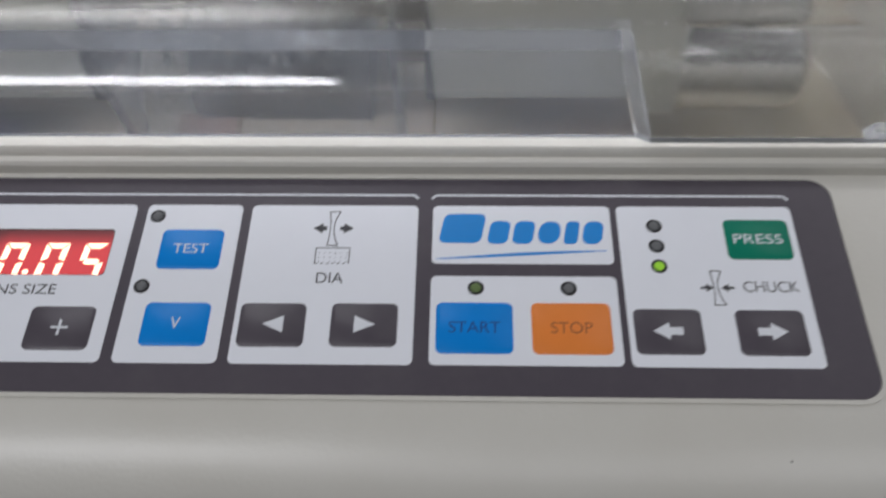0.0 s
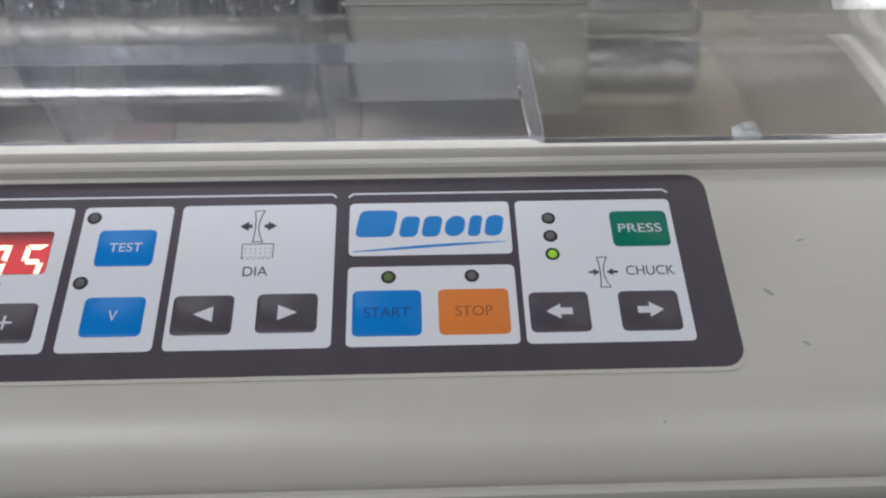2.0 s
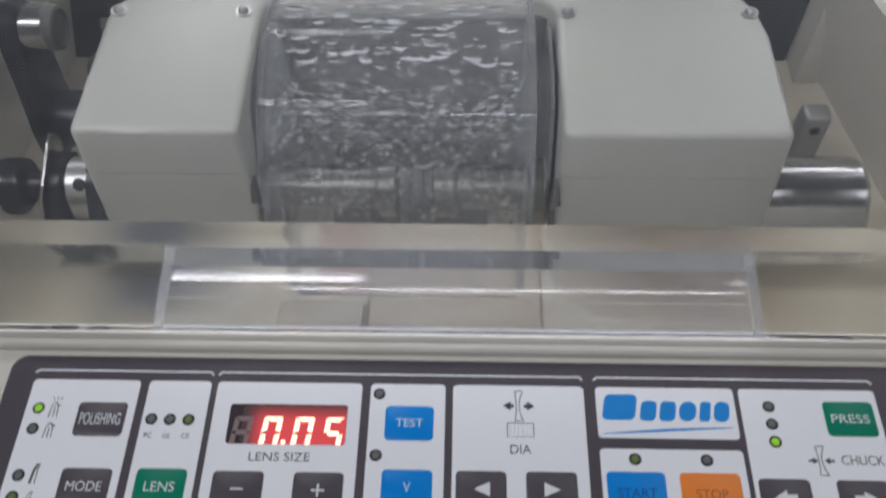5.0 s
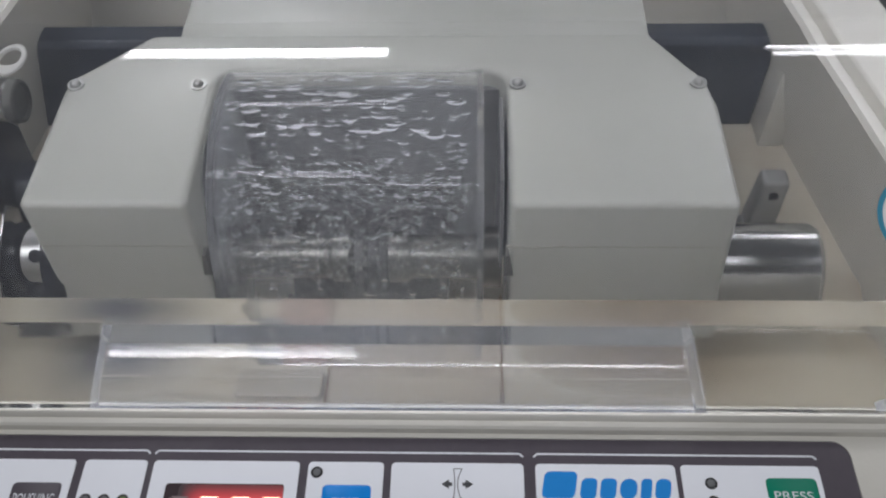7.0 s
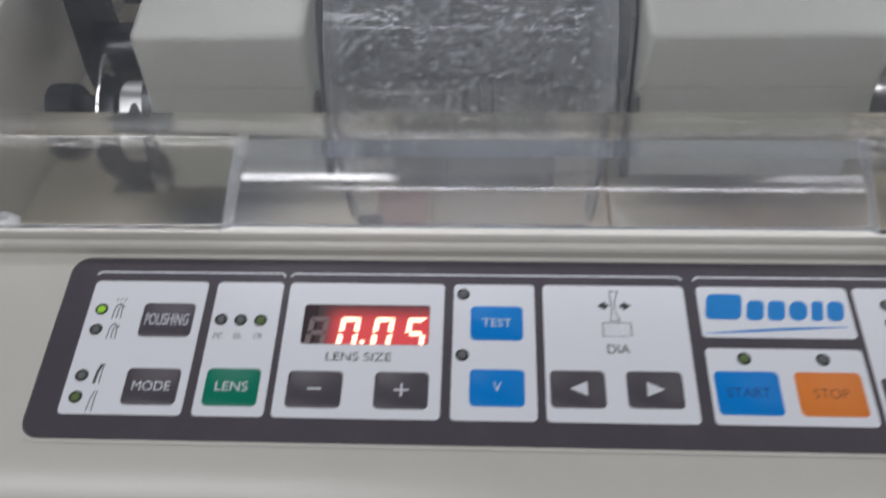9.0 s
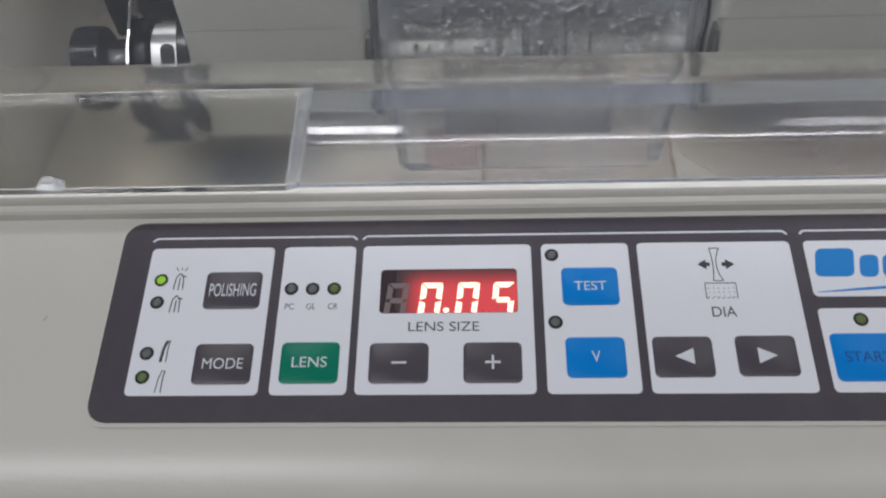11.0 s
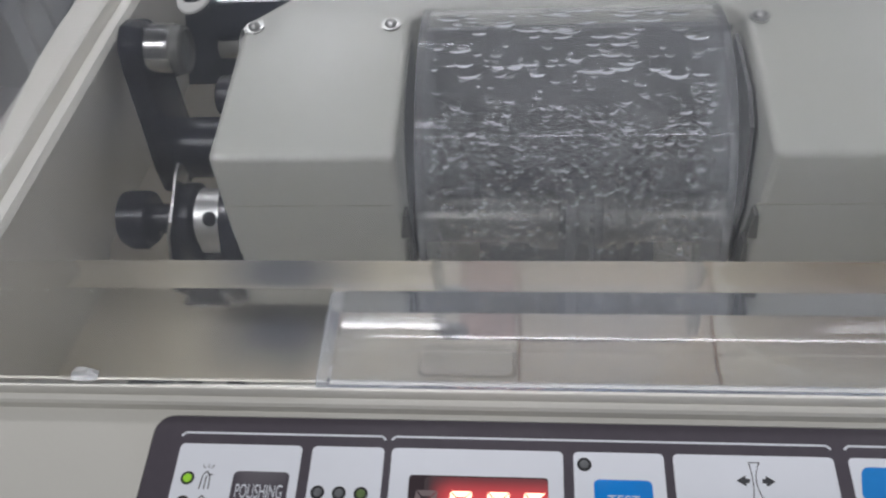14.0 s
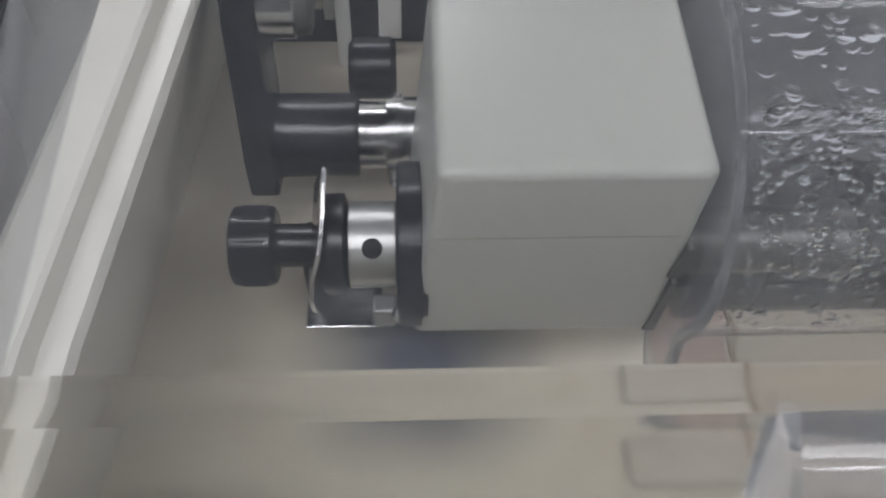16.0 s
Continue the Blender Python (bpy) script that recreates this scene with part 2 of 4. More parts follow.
def rrect(x0, x1, y0, y1, r, n=5):
    """A rectangle with round corners."""
    pts = []
    for cx, cy, a in ((x1 - r, y1 - r, 0), (x0 + r, y1 - r, 90), (x0 + r, y0 + r, 180), (x1 - r, y0 + r, 270)):
        pts += [(cx + r * math.cos(radians(a + 90 * i / n)), cy + r * math.sin(radians(a + 90 * i / n))) for i in range(n + 1)]
    return pts


def pillow(bm, x0, x1, y0, y1, r, z0, z1, edge=0.5):
    """A rounded key with a softened upper rim."""
    a, b, c = rrect(x0, x1, y0, y1, r), rrect(x0, x1, y0, y1, r), rrect(x0 + edge, x1 - edge, y0 + edge, y1 - edge, max(r - edge, 0.2))
    rows = [[bm.verts.new((x * MM, y * MM, z * MM)) for x, y in s] for s, z in ((a, z0), (b, z1 - edge * 0.6), (c, z1))]
    n = len(a)
    bm.faces.new(rows[0][::-1])
    bm.faces.new(rows[2])
    for p, q in zip(rows, rows[1:]):
        for i in range(n):
            bm.faces.new((p[i], p[(i + 1) % n], q[(i + 1) % n], q[i]))


def bevel(bm, width, segments=3, angle=30.0):
    bmesh.ops.recalc_face_normals(bm, faces=bm.faces)
    edges = [e for e in bm.edges if len(e.link_faces) == 2 and e.calc_face_angle(0) > radians(angle)]
    bmesh.ops.bevel(bm, geom=edges, offset=width * MM, segments=segments, affect="EDGES", profile=0.5, clamp_overlap=True)


def part(name, bm, material, parent=None, label="", smooth=None):
    """Links a bmesh as one mesh object under a thing or a part."""
    bmesh.ops.recalc_face_normals(bm, faces=bm.faces)
    me = bpy.data.meshes.new(name)
    bm.to_mesh(me)
    bm.free()
    me.materials.append(material)
    if smooth is not None:
        me.shade_smooth()
        me.set_sharp_from_angle(angle=radians(smooth))
    ob = new(name, me)
    if parent:
        ob.parent = parent
    if label:
        tagged(ob, label)
    return ob


def thing(name, label, category, group="", m=None):
    ob = new(name)
    ob.matrix_world = M if m is None else m
    return tagged(ob, label, category, group)


def writing(name, text, x, y, height, z, material, parent, width=None, slant=0.0):
    """Flat printed letters, centred at x, y; the height is that of a capital."""
    cu = bpy.data.curves.new(name, "FONT")
    cu.body, cu.align_x, cu.align_y, cu.size = text, "CENTER", "CENTER", 1.0
    cu.extrude = 0.0
    tmp = bpy.data.objects.new(name, cu)
    scene.collection.objects.link(tmp)
    me = bpy.data.meshes.new_from_object(tmp.evaluated_get(bpy.context.evaluated_depsgraph_get()))
    bpy.data.objects.remove(tmp)
    bpy.data.curves.remove(cu)
    co = np.array([v.co[:] for v in me.vertices])
    lo, hi = co.min(0), co.max(0)
    sy = height / (hi[1] - lo[1])
    sx = width / (hi[0] - lo[0]) if width else sy
    for v in me.vertices:
        vx, vy = (v.co.x - (lo[0] + hi[0]) / 2) * sx, (v.co.y - (lo[1] + hi[1]) / 2) * sy
        v.co = ((x + vx + slant * vy) * MM, (y + vy) * MM, z * MM)
    me.name = name
    me.materials.append(material)
    ob = new(name, me)
    ob.parent = parent
    return ob


def poly(name, shapes, z, material, parent, thick=0.06):
    """Printed flat shapes, each an outline in x, y."""
    bm = bmesh.new()
    for pts in shapes:
        prism(bm, pts, z - thick, z)
    return part(name, bm, material, parent)


def stroke(pts, w):
    """Outlines of the straight strokes of a thin line through pts."""
    out = []
    for (ax, ay), (bx, by) in zip(pts, pts[1:]):
        d = math.hypot(bx - ax, by - ay) or 1
        nx, ny = -(by - ay) / d * w / 2, (bx - ax) / d * w / 2
        out.append([(ax + nx, ay + ny), (bx + nx, by + ny), (bx - nx, by - ny), (ax - nx, ay - ny)][::-1])
    return out


# ---------- room ----------
def slab(name, x0, x1, y0, y1, z0, z1, material, label, category):
    bm = bmesh.new()
    bmesh.ops.create_cube(bm, size=1)
    for v in bm.verts:
        v.co = (x0 if v.co.x < 0 else x1, y0 if v.co.y < 0 else y1, z0 if v.co.z < 0 else z1)
    return tagged(part(name, bm, material), label, category, kind="structure")


TABLE_Z = 0.0
FLOOR_Z = -0.75
slab("floor", -2.2, 2.2, -2.2, 1.8, FLOOR_Z - 0.1, FLOOR_Z, FLOORTILE, "grey floor covering of the workshop", "floor")
slab("ceiling", -2.2, 2.2, -2.2, 1.8, 1.85, 1.95, CEILPAINT, "plain grey ceiling above the workshop, dimmed to cut bounced light", "ceiling")
slab("wall_north", -2.2, 2.2, 1.8, 1.9, FLOOR_Z, 1.85, WALLPAINT, "plain dark grey wall out of view, damping bounced light", "wall")
slab("wall_south", -2.2, 2.2, -2.3, -2.2, FLOOR_Z, 1.85, WALLPAINT, "plain dark grey wall out of view, damping bounced light", "wall")
slab("wall_west", -2.3, -2.2, -2.2, 1.8, FLOOR_Z, 1.85, WALLPAINT, "plain dark grey wall out of view, damping bounced light", "wall")
slab("wall_east", 2.2, 2.3, -2.2, 1.8, FLOOR_Z, 1.85, WALLPAINT, "plain dark grey wall out of view, damping bounced light", "wall")


def ceiling_lamp(x0, x1, y, z, tubes=(-0.075, 0.0, 0.075), share=1.0):
    """A fluorescent fitting along x with its tubes."""
    root = thing("ceiling_lamp", "white fluorescent ceiling lamp, switched on", "lamp", "ceiling lamps", pose((x0 + x1) / 2, y, z))
    half = (x1 - x0) / 2
    bm = bmesh.new()
    profx(bm, [(-120, 60), (-105, 5), (105, 5), (120, 60)], -half * 1000, half * 1000)
    part("housing", bm, LAMPBODY, root)
    for dy in tubes:
        data = bpy.data.lights.new("tube", "AREA")
        data.shape, data.size, data.size_y = "RECTANGLE", half * 1.94, 0.05
        data.energy = LAMP_WATTS * half * share
        data.color = (0.94, 0.945, 0.99)
        ob = new("tube", data)
        ob.parent = root
        ob.location = (0, dy, -0.012)
        for s in (-1, 1):
            bm = bmesh.new()
            turned(bm, dy * 1000, -8, [(s * half * 1000 - 8, 12), (s * half * 1000 + 8, 12)], 16)
            part("lamp_holder", bm, LAMPBODY, root)
    return root


LAMP_WATTS = 10.8
ceiling_lamp(-1.50, -0.19, -0.86, 1.78, share=0.76)
ceiling_lamp(0.62, 1.98, -0.86, 1.78, share=0.2)
ceiling_lamp(-0.45, 1.50, -1.24, 1.78, (0.0,), 0.62)
ceiling_lamp(-0.80, -0.14, 1.28, 1.78, (-0.06, 0.03), 1.05)
ceiling_lamp(0.76, 1.60, 1.28, 1.78, (-0.06, 0.05), 0.45)
ceiling_lamp(1.00, 1.50, 0.66, 1.78, (-0.04, 0.04), 0.45)

# ---------- work table ----------
table = thing("work_table", "dark grey laminate work table under the machine", "table", m=pose(0, 0, 0))
bm = bmesh.new()
prism(bm, rrect(-900, 900, -330, 620, 12), -28, 0)
bevel(bm, 2.0, 2)
part("tabletop", bm, TABLETOP, table)
for lx in (-850, 850):
    for ly in (-280, 570):
        bm = bmesh.new()
        prism(bm, rrect(lx - 22, lx + 22, ly - 22, ly + 22, 5), -750, -28.5)
        part("leg", bm, CABINET, table)

# ---------- container behind the machine ----------
jug = thing("plastic_container", "pale grey plastic container standing on the table", "container", m=pose(0, 0, 0))
bm = bmesh.new()
prism(bm, rrect(-412, -310, 425, 550, 14), 0.5, 240)
bevel(bm, 8.0, 3)
part("body", bm, JUG, jug, smooth=35)
arch = [(-391, 118), (-391, 188), (-388, 197), (-381, 201), (-374, 197), (-371, 188), (-371, 118)]
bm = bmesh.new()
rows = [[bm.verts.new((((x + 381) * k - 381) * MM, y * MM, (z if k > 0.9 else z - 4) * MM)) for x, z in arch] for k, y in ((1.25, 425.5), (1.2, 419), (0.85, 419), (0.8, 425.5))]
for p, q in zip(rows, rows[1:]):
    for i in range(len(arch) - 1):
        bm.faces.new((p[i], p[i + 1], q[i + 1], q[i]))
part("handle", bm, JUG, jug, "moulded arch-shaped grip", smooth=35)

# ---------- lens edging machine ----------
edger = thing("lens_edger", "cream enamelled lens edging machine standing on the work table", "machine")
TAN = math.tan(radians(BETA))
X0, X1 = -268, 312            # outer sides of the body at the front


def bottom(y):
    """Depth of the body's underside below the panel's plane, so that it rests level on the table."""
    return (-(0.24 - 0.004) / MM - y * math.sin(radians(BETA))) / math.cos(radians(BETA))


# front shell: the sloped panel face, the ridge above it and the ledge that carries the lid
front = [(-86, bottom(-86)), (-86, -18), (-85.4, -14), (-84.4, -11.9), (-83.2, -11.3), (-82.3, -11.6), (-81.9, -13.2), (-81.5, -13.0), (-81.3, -10.8), (-80.2, -8.9), (-77.5, -6.6), (-73, -4.0), (-68, -2.0), (-63, -0.7), (-59, -0.15), (-56, 0), (15.6, 0), (15.8, 3.2), (16.6, 4.2), (17.8, 4.5), (18.2, 3.7), (18.9, 3.8), (19.3, 6.6), (19.9, 7.3), (23.6, 7.6), (24.4, 6.6), (24.6, 4), (24.6, -118), (18, -118), (18, bottom(18))]
bm = bmesh.new()
profx(bm, front, X0, X1)
part("front_shell", bm, CREAM, edger, smooth=35)


def rim_ring(y, side):
    """Cross-section of a side rim with its lid channel, at y."""
    k = (y - 60) / 170
    xi = -226 + 21 * k if side < 0 else 262 - 31 * k
    foot = -30
    edge = 28 if side < 0 else 46
    s = side
    pts = [(xi - s * foot, -118), (xi, -8), (xi + s * 1.5, -5), (xi + s * 6, -5), (xi + s * 7.5, -10), (xi + s * 11, -10), (xi + s * 12.5, -4), (xi + s * 14, -2.8), (xi + s * edge, -3.5), (xi + s * (edge + 3), -6), (xi + s * (edge + 4.5), -20), (xi + s * (edge + 4.5), bottom(y))]
    pts.append((xi - s * foot, bottom(y)))
    return [(x, y, z) for x, z in pts]


for side in (-1, 1):
    bm = bmesh.new()
    loft(bm, rim_ring(24.8, side), rim_ring(372, side))
    part("side_rim", bm, CREAM, edger, smooth=35)

# well: tray floor and rear wall
bm = bmesh.new()
prism(bm, [(-264, 25), (302, 25), (238, 372), (-222, 372)], -122, -118.2)
part("tray_floor", bm, TRAY, edger, "tan stained plastic tray floor")
bm = bmesh.new()
profx(bm, [(380.4, bottom(380)), (380.4, 60), (384, 66), (400, 66), (400, bottom(400))], -228, 280)
part("rear_housing", bm, CREAM, edger, smooth=35)
bm = bmesh.new()
prism(bm, rrect(-60, -46, 112, 120, 3.5), -118.1, -116.6)
part("tray_bolt", bm, STEEL, edger)

bm = bmesh.new()
profx(bm, [(292, -117.9), (292, -51), (295, -47), (306, -47), (306, -117.9)], -232, 235)
bevel(bm, 1.0, 2)
part("rear_screen", bm, NAVY, edger, "dark navy screen at the back of the well")

bm = bmesh.new()
prism(bm, [(236, 272), (252, 272), (236, 371), (229, 371), (229, 311), (236, 311)], -118.1, -7)
bevel(bm, 2.0, 2)
part("corner_post", bm, CREAM, edger, "cream moulded post in the rear corner of the well", smooth=35)

# control panel overlay
PANEL_TOP = 0.35
bm = bmesh.new()
pts = rrect(-136.2, 188.4, -53.7, 13.4, 6.0, 6)
prism(bm, pts, 0.02, PANEL_TOP)
panel = part("control_panel", bm, OVERLAY, edger, "dark purple-grey printed membrane control panel")
# scuffs and specks on the enamel
for x, y, a, l, w, m in ((200, -30, -40, 3.6, 1.3, SCUFF), (207, -47, -35, 2.4, 0.9, SCUFF), (214, -12, 20, 2.6, 0.7, SCUFF), (163, -69, 0, 0.7, 0.5, SEAM), (152, -62, 30, 0.8, 0.5, SEAM), (-156, -20, 60, 2.2, 0.5, SCUFF)):
    ca, sa = math.cos(radians(a)), math.sin(radians(a))
    mark = [(math.cos(2 * math.pi * i / 14) * l / 2, math.sin(2 * math.pi * i / 14) * w / 2) for i in range(14)]
    poly("scuff", [[(x + p * ca - q * sa, y + p * sa + q * ca) for p, q in mark]], 0.05 if y > -58 else -0.9, m, edger)

# thin moulded frame line round the overlay
bm = bmesh.new()
a, b = rrect(-137.6, 189.8, -55.1, 14.8, 7.2, 6), rrect(-136.4, 188.6, -53.9, 13.6, 6.1, 6)
n = len(a)
rows = [[bm.verts.new((x * MM, y * MM, z * MM)) for x, y in s] for s, z in ((a, 0.01), (a, 0.5), (b, 0.5), (b, 0.01))]
for p, q in zip(rows, rows[1:]):
    for i in range(n):
        bm.faces.new((p[i], p[(i + 1) % n], q[(i + 1) % n], q[i]))
part("panel_frame", bm, CREAM, edger)

FZ = PANEL_TOP + 0.06
KZ = FZ + 0.35
for x0, x1, y0, y1 in ((-126.4, -87.0, -45.6, 4), (-83.8, -61.1, -45.6, 4), (-58.8, -6.3, -45.6, 4), (-3.2, 23.7, -45.6, 4), (26.4, 73.1, -45.6, 4), (77.2, 126.2, -15.3, 4), (77.2, 126.2, -45.5, -19.2), (128.0, 176.1, -45.6, 4)):
    bm = bmesh.new()
    prism(bm, rrect(x0, x1, y0, y1, 1.6), PANEL_TOP - 0.05, FZ)
    part("field", bm, FIELD, panel, "pale grey printed field")
for x0, x1 in ((-126.8, -61.0), (-59.2, 73.0), (76.8, 176.2)):
    poly("group_line", stroke([(x0, 6.5), (x0 + 1.2, 7.7), (x1 - 1.2, 7.7), (x1, 6.5)], 0.7), FZ, WHITE_INK, panel)

DARKKEY = OVERLAY
KEYPAD = [("polishing_key", -107.4, -89.8, -17.7, -4.8, DARKKEY), ("mode_key", -107.2, -89.7, -42.2, -29.3, DARKKEY), ("lens_key", -81.3, -63.9, -42.1, -29.0, GREEN), ("minus_key", -55.0, -37.5, -42.2, -29.4, DARKKEY), ("plus_key", -27.3, -10.2, -42.2, -29.4, DARKKEY), ("test_key", 2.6, 19.7, -17.5, -4.6, BLUE), ("v_key", 2.6, 19.9, -40.8, -28.0, BLUE), ("left_key", 27.8, 45.0, -40.8, -28.0, DARKKEY), ("right_key", 51.6, 68.9, -40.6, -27.9, DARKKEY), ("start_key", 78.8, 98.6, -42.3, -27.4, BLUE), ("stop_key", 103.4, 123.8, -42.3, -27.4, ORANGE), ("press_key", 156.8, 174.3, -13.5, -0.5, GREEN), ("chuck_left_key", 129.5, 146.8, -42.1, -29.0, DARKKEY), ("chuck_right_key", 155.5, 172.9, -42.2, -29.1, DARKKEY)]
for name, x0, x1, y0, y1, m in KEYPAD:
    bm = bmesh.new()
    pillow(bm, x0, x1, y0, y1, 1.7, FZ - 0.04, KZ)
    part(name, bm, m, panel, {BLUE: "bright blue membrane key", GREEN: "dark green membrane key", ORANGE: "orange membrane key"}.get(m, "dark purple-grey membrane key"), smooth=40)
TZ = KZ + 0.03
writing("key_text", "POLISHING", -98.6, -11.2, 4.4, TZ, WHITE_INK, panel, 14.6)
writing("key_text", "MODE", -98.4, -35.7, 3.4, TZ, WHITE_INK, panel, 12.2)
writing("key_text", "LENS", -72.6, -35.4, 3.3, TZ, WHITE_INK, panel, 10.4)
writing("key_text", "TEST", 11.2, -11.0, 3.1, TZ, WHITE_INK, panel, 9.6)
writing("key_text", "V", 11.3, -34.2, 3.4, TZ, WHITE_INK, panel, 2.5)
writing("key_text", "START", 88.7, -34.8, 3.3, TZ, BLUE_INK, panel, 13.2)
writing("key_text", "STOP", 113.6, -34.8, 3.3, TZ, BROWN_INK, panel, 10.6)
writing("key_text", "PRESS", 165.5, -7.0, 3.1, TZ, WHITE_INK, panel, 13.2)
ZT = FZ + 0.04
writing("legend", "LENS SIZE", -33.2, -24.1, 3.1, ZT, INK, panel, 21.2)
writing("legend", "DIA", 50.1, -20.0, 3.3, ZT, INK, panel, 7.2)
writing("legend", "CHUCK", 166.4, -22.0, 3.3, ZT, INK, panel, 14.4)
for x, s in ((-80.4, "PC"), (-73.8, "GL"), (-67.1, "CR")):
    writing("legend", s, x, -17.0, 2.0, ZT, INK, panel, 2.9)
poly("minus_sign", [rrect(-48.4, -44.0, -36.1, -35.4, 0.2)], TZ, WHITE_INK, panel)
poly("plus_sign", [rrect(-21.0, -16.4, -36.1, -35.4, 0.2), rrect(-19.05, -18.35, -38.0, -33.5, 0.2)], TZ, WHITE_INK, panel)
poly("left_triangle", [[(33.9, -34.3), (39.4, -31.8), (39.4, -36.8)]], TZ, WHITE_INK, panel)
poly("right_triangle", [[(63.2, -34.2), (57.7, -36.7), (57.7, -31.7)]], TZ, WHITE_INK, panel)
for cx, s, name in ((138.2, -1, "left_arrow"), (164.2, 1, "right_arrow")):
    y = -35.5
    pts = [(cx + s * 4.0, y), (cx - s * 0.2, y + 2.5), (cx - s * 0.2, y + 1.1), (cx - s * 3.6, y + 1.1), (cx - s * 3.6, y - 1.1), (cx - s * 0.2, y - 1.1), (cx - s * 0.2, y - 2.5)]
    poly(name, [pts if s < 0 else pts[::-1]], TZ, WHITE_INK, panel)


def lens_icon(x, y, h, gap, parent):
    """A concave lens between two arrow heads."""
    left = [(x - 1.2 + 1.0 * (1 - (2 * i / 8 - 1) ** 2) * 0.5, y + h / 2 - h * i / 8) for i in range(9)]
    right = [(x + 1.8 - 1.5 * (1 - (2 * i / 8 - 1) ** 2), y + h / 2 - h * i / 8) for i in range(9)]
    shapes = stroke(left, 0.3) + stroke(right, 0.3) + stroke([left[0], right[0]], 0.3) + stroke([left[-1], right[-1]], 0.3)
    for s in (-1, 1):
        tip = x + 0.2 + s * (5.6 if gap else 0.9)
        root = x + 0.2 + s * (1.8 if gap else 4.4)
        head = tip - s * (2.7 if gap else -2.0)
        tall = 1.7 if gap else 1.2
        shapes.append([(tip, y), (head, y + tall), (head, y - tall)][:: 1 if (s < 0) == gap else -1])
        shapes += stroke([(root, y), (head, y)], 1.3 if gap else 0.8)
    return poly("lens_icon", shapes, ZT, INK, parent)


lens_icon(49.6, -3.9, 11.4, True, panel)
lens_icon(152.2, -22.4, 10.4, False, panel)
cloth = stroke([(45.6, -10.4), (54.8, -10.4), (54.8, -15.6)], 0.28) + stroke([(45.6, -10.4), (45.6, -15.6)], 0.28)
cloth += [rrect(46.4 + 1.5 * i, 46.7 + 1.5 * i, -12.3 - 1.4 * j, -12.0 - 1.4 * j, 0.1, 2) for i in range(6) for j in range(3)]
cloth += [rrect(45.7 + 1.5 * i, 46.3 + 1.5 * i, -15.6, -15.3, 0.1, 2) for i in range(6)]
poly("cloth_icon", cloth, ZT, INK, panel)


def lens_side_icon(x, y, kind):
    """Small drawings beside the mode lamps: lens edges with and without rays."""
    if kind < 2:
        pts = stroke([(x - 1.6, y - 3.2), (x - 1.2, y + 1.2), (x, y + 2.6)], 0.35) + stroke([(x - 0.1, y - 3.2), (x, y + 1.0)], 0.35) + stroke([(x + 1.3, y - 3.2), (x + 1.1, y + 0.8), (x, y + 2.6)], 0.35) + stroke([(x + 0.4, y + 1.8), (x + 1.9, y + 1.3)], 0.4)
        if kind == 0:
            pts += stroke([(x - 0.9, y + 3.4), (x - 1.7, y + 4.6)], 0.25) + stroke([(x + 0.1, y + 3.6), (x + 0.1, y + 4.8)], 0.25) + stroke([(x + 1.1, y + 3.4), (x + 1.9, y + 4.6)], 0.25)
    else:
        pts = stroke([(x - 1.0, y - 3.4), (x - 0.6, y + 1), (x + 0.3, y + 3.6)], 0.3 if kind == 3 else 0.9) + stroke([(x + 0.7, y - 3.4), (x + 0.7, y + 1.2), (x + 1.0, y + 3.6)], 0.35)
    return poly("edge_icon", pts, ZT, INK, panel)


lens_side_icon(-115.9, -7.6, 0)
lens_side_icon(-115.9, -15.4, 1)
lens_side_icon(-116.4, -31.6, 2)
lens_side_icon(-116.4, -41.2, 3)

# lamps of the panel
for x, y, m in ((-121.8, -7.4, LED_ON), (-121.8, -15.2, LED_OFF), (-121.9, -32.2, LED_OFF), (-121.9, -39.8, LED_DIM), (-80.4, -10.9, LED_OFF), (-73.8, -11.0, LED_OFF), (-67.1, -11.0, LED_DIM), (0, 0, LED_OFF), (0.1, -23.0, LED_OFF), (89.1, -22.9, LED_DIM), (113.5, -22.9, LED_OFF), (138.0, -2.7, LED_OFF), (138.0, -9.3, LED_OFF), (138.0, -15.8, LED_ON)):
    bm = bmesh.new()
    prism(bm, [(x + 2.15 * math.cos(2 * math.pi * i / 24), y + 2.15 * math.sin(2 * math.pi * i / 24)) for i in range(24)], FZ - 0.03, FZ + 0.09)
    rim = part("lamp_rim", bm, LED_RIM, panel)
    bm = bmesh.new()
    bmesh.ops.create_uvsphere(bm, u_segments=16, v_segments=8, radius=1.45 * MM)
    for v in bm.verts:
        v.co = (v.co.x + x * MM, v.co.y + y * MM, max(v.co.z, 0) * 0.4 + (FZ + 0.06) * MM)
    part("lamp_lens", bm, m, panel, "lit green indicator lamp" if m is LED_ON else "", smooth=60)

# display: smoked window, red diffuser and seven-segment digits
poly("display_window", [rrect(-52.8, -10.9, -19.6, -4.6, 1.2)], FZ + 0.05, WINDOW, panel)
poly("red_diffuser", [rrect(-48.0, -11.0, -19.5, -5.0, 1.4)], FZ + 0.09, REDGLOW, panel)


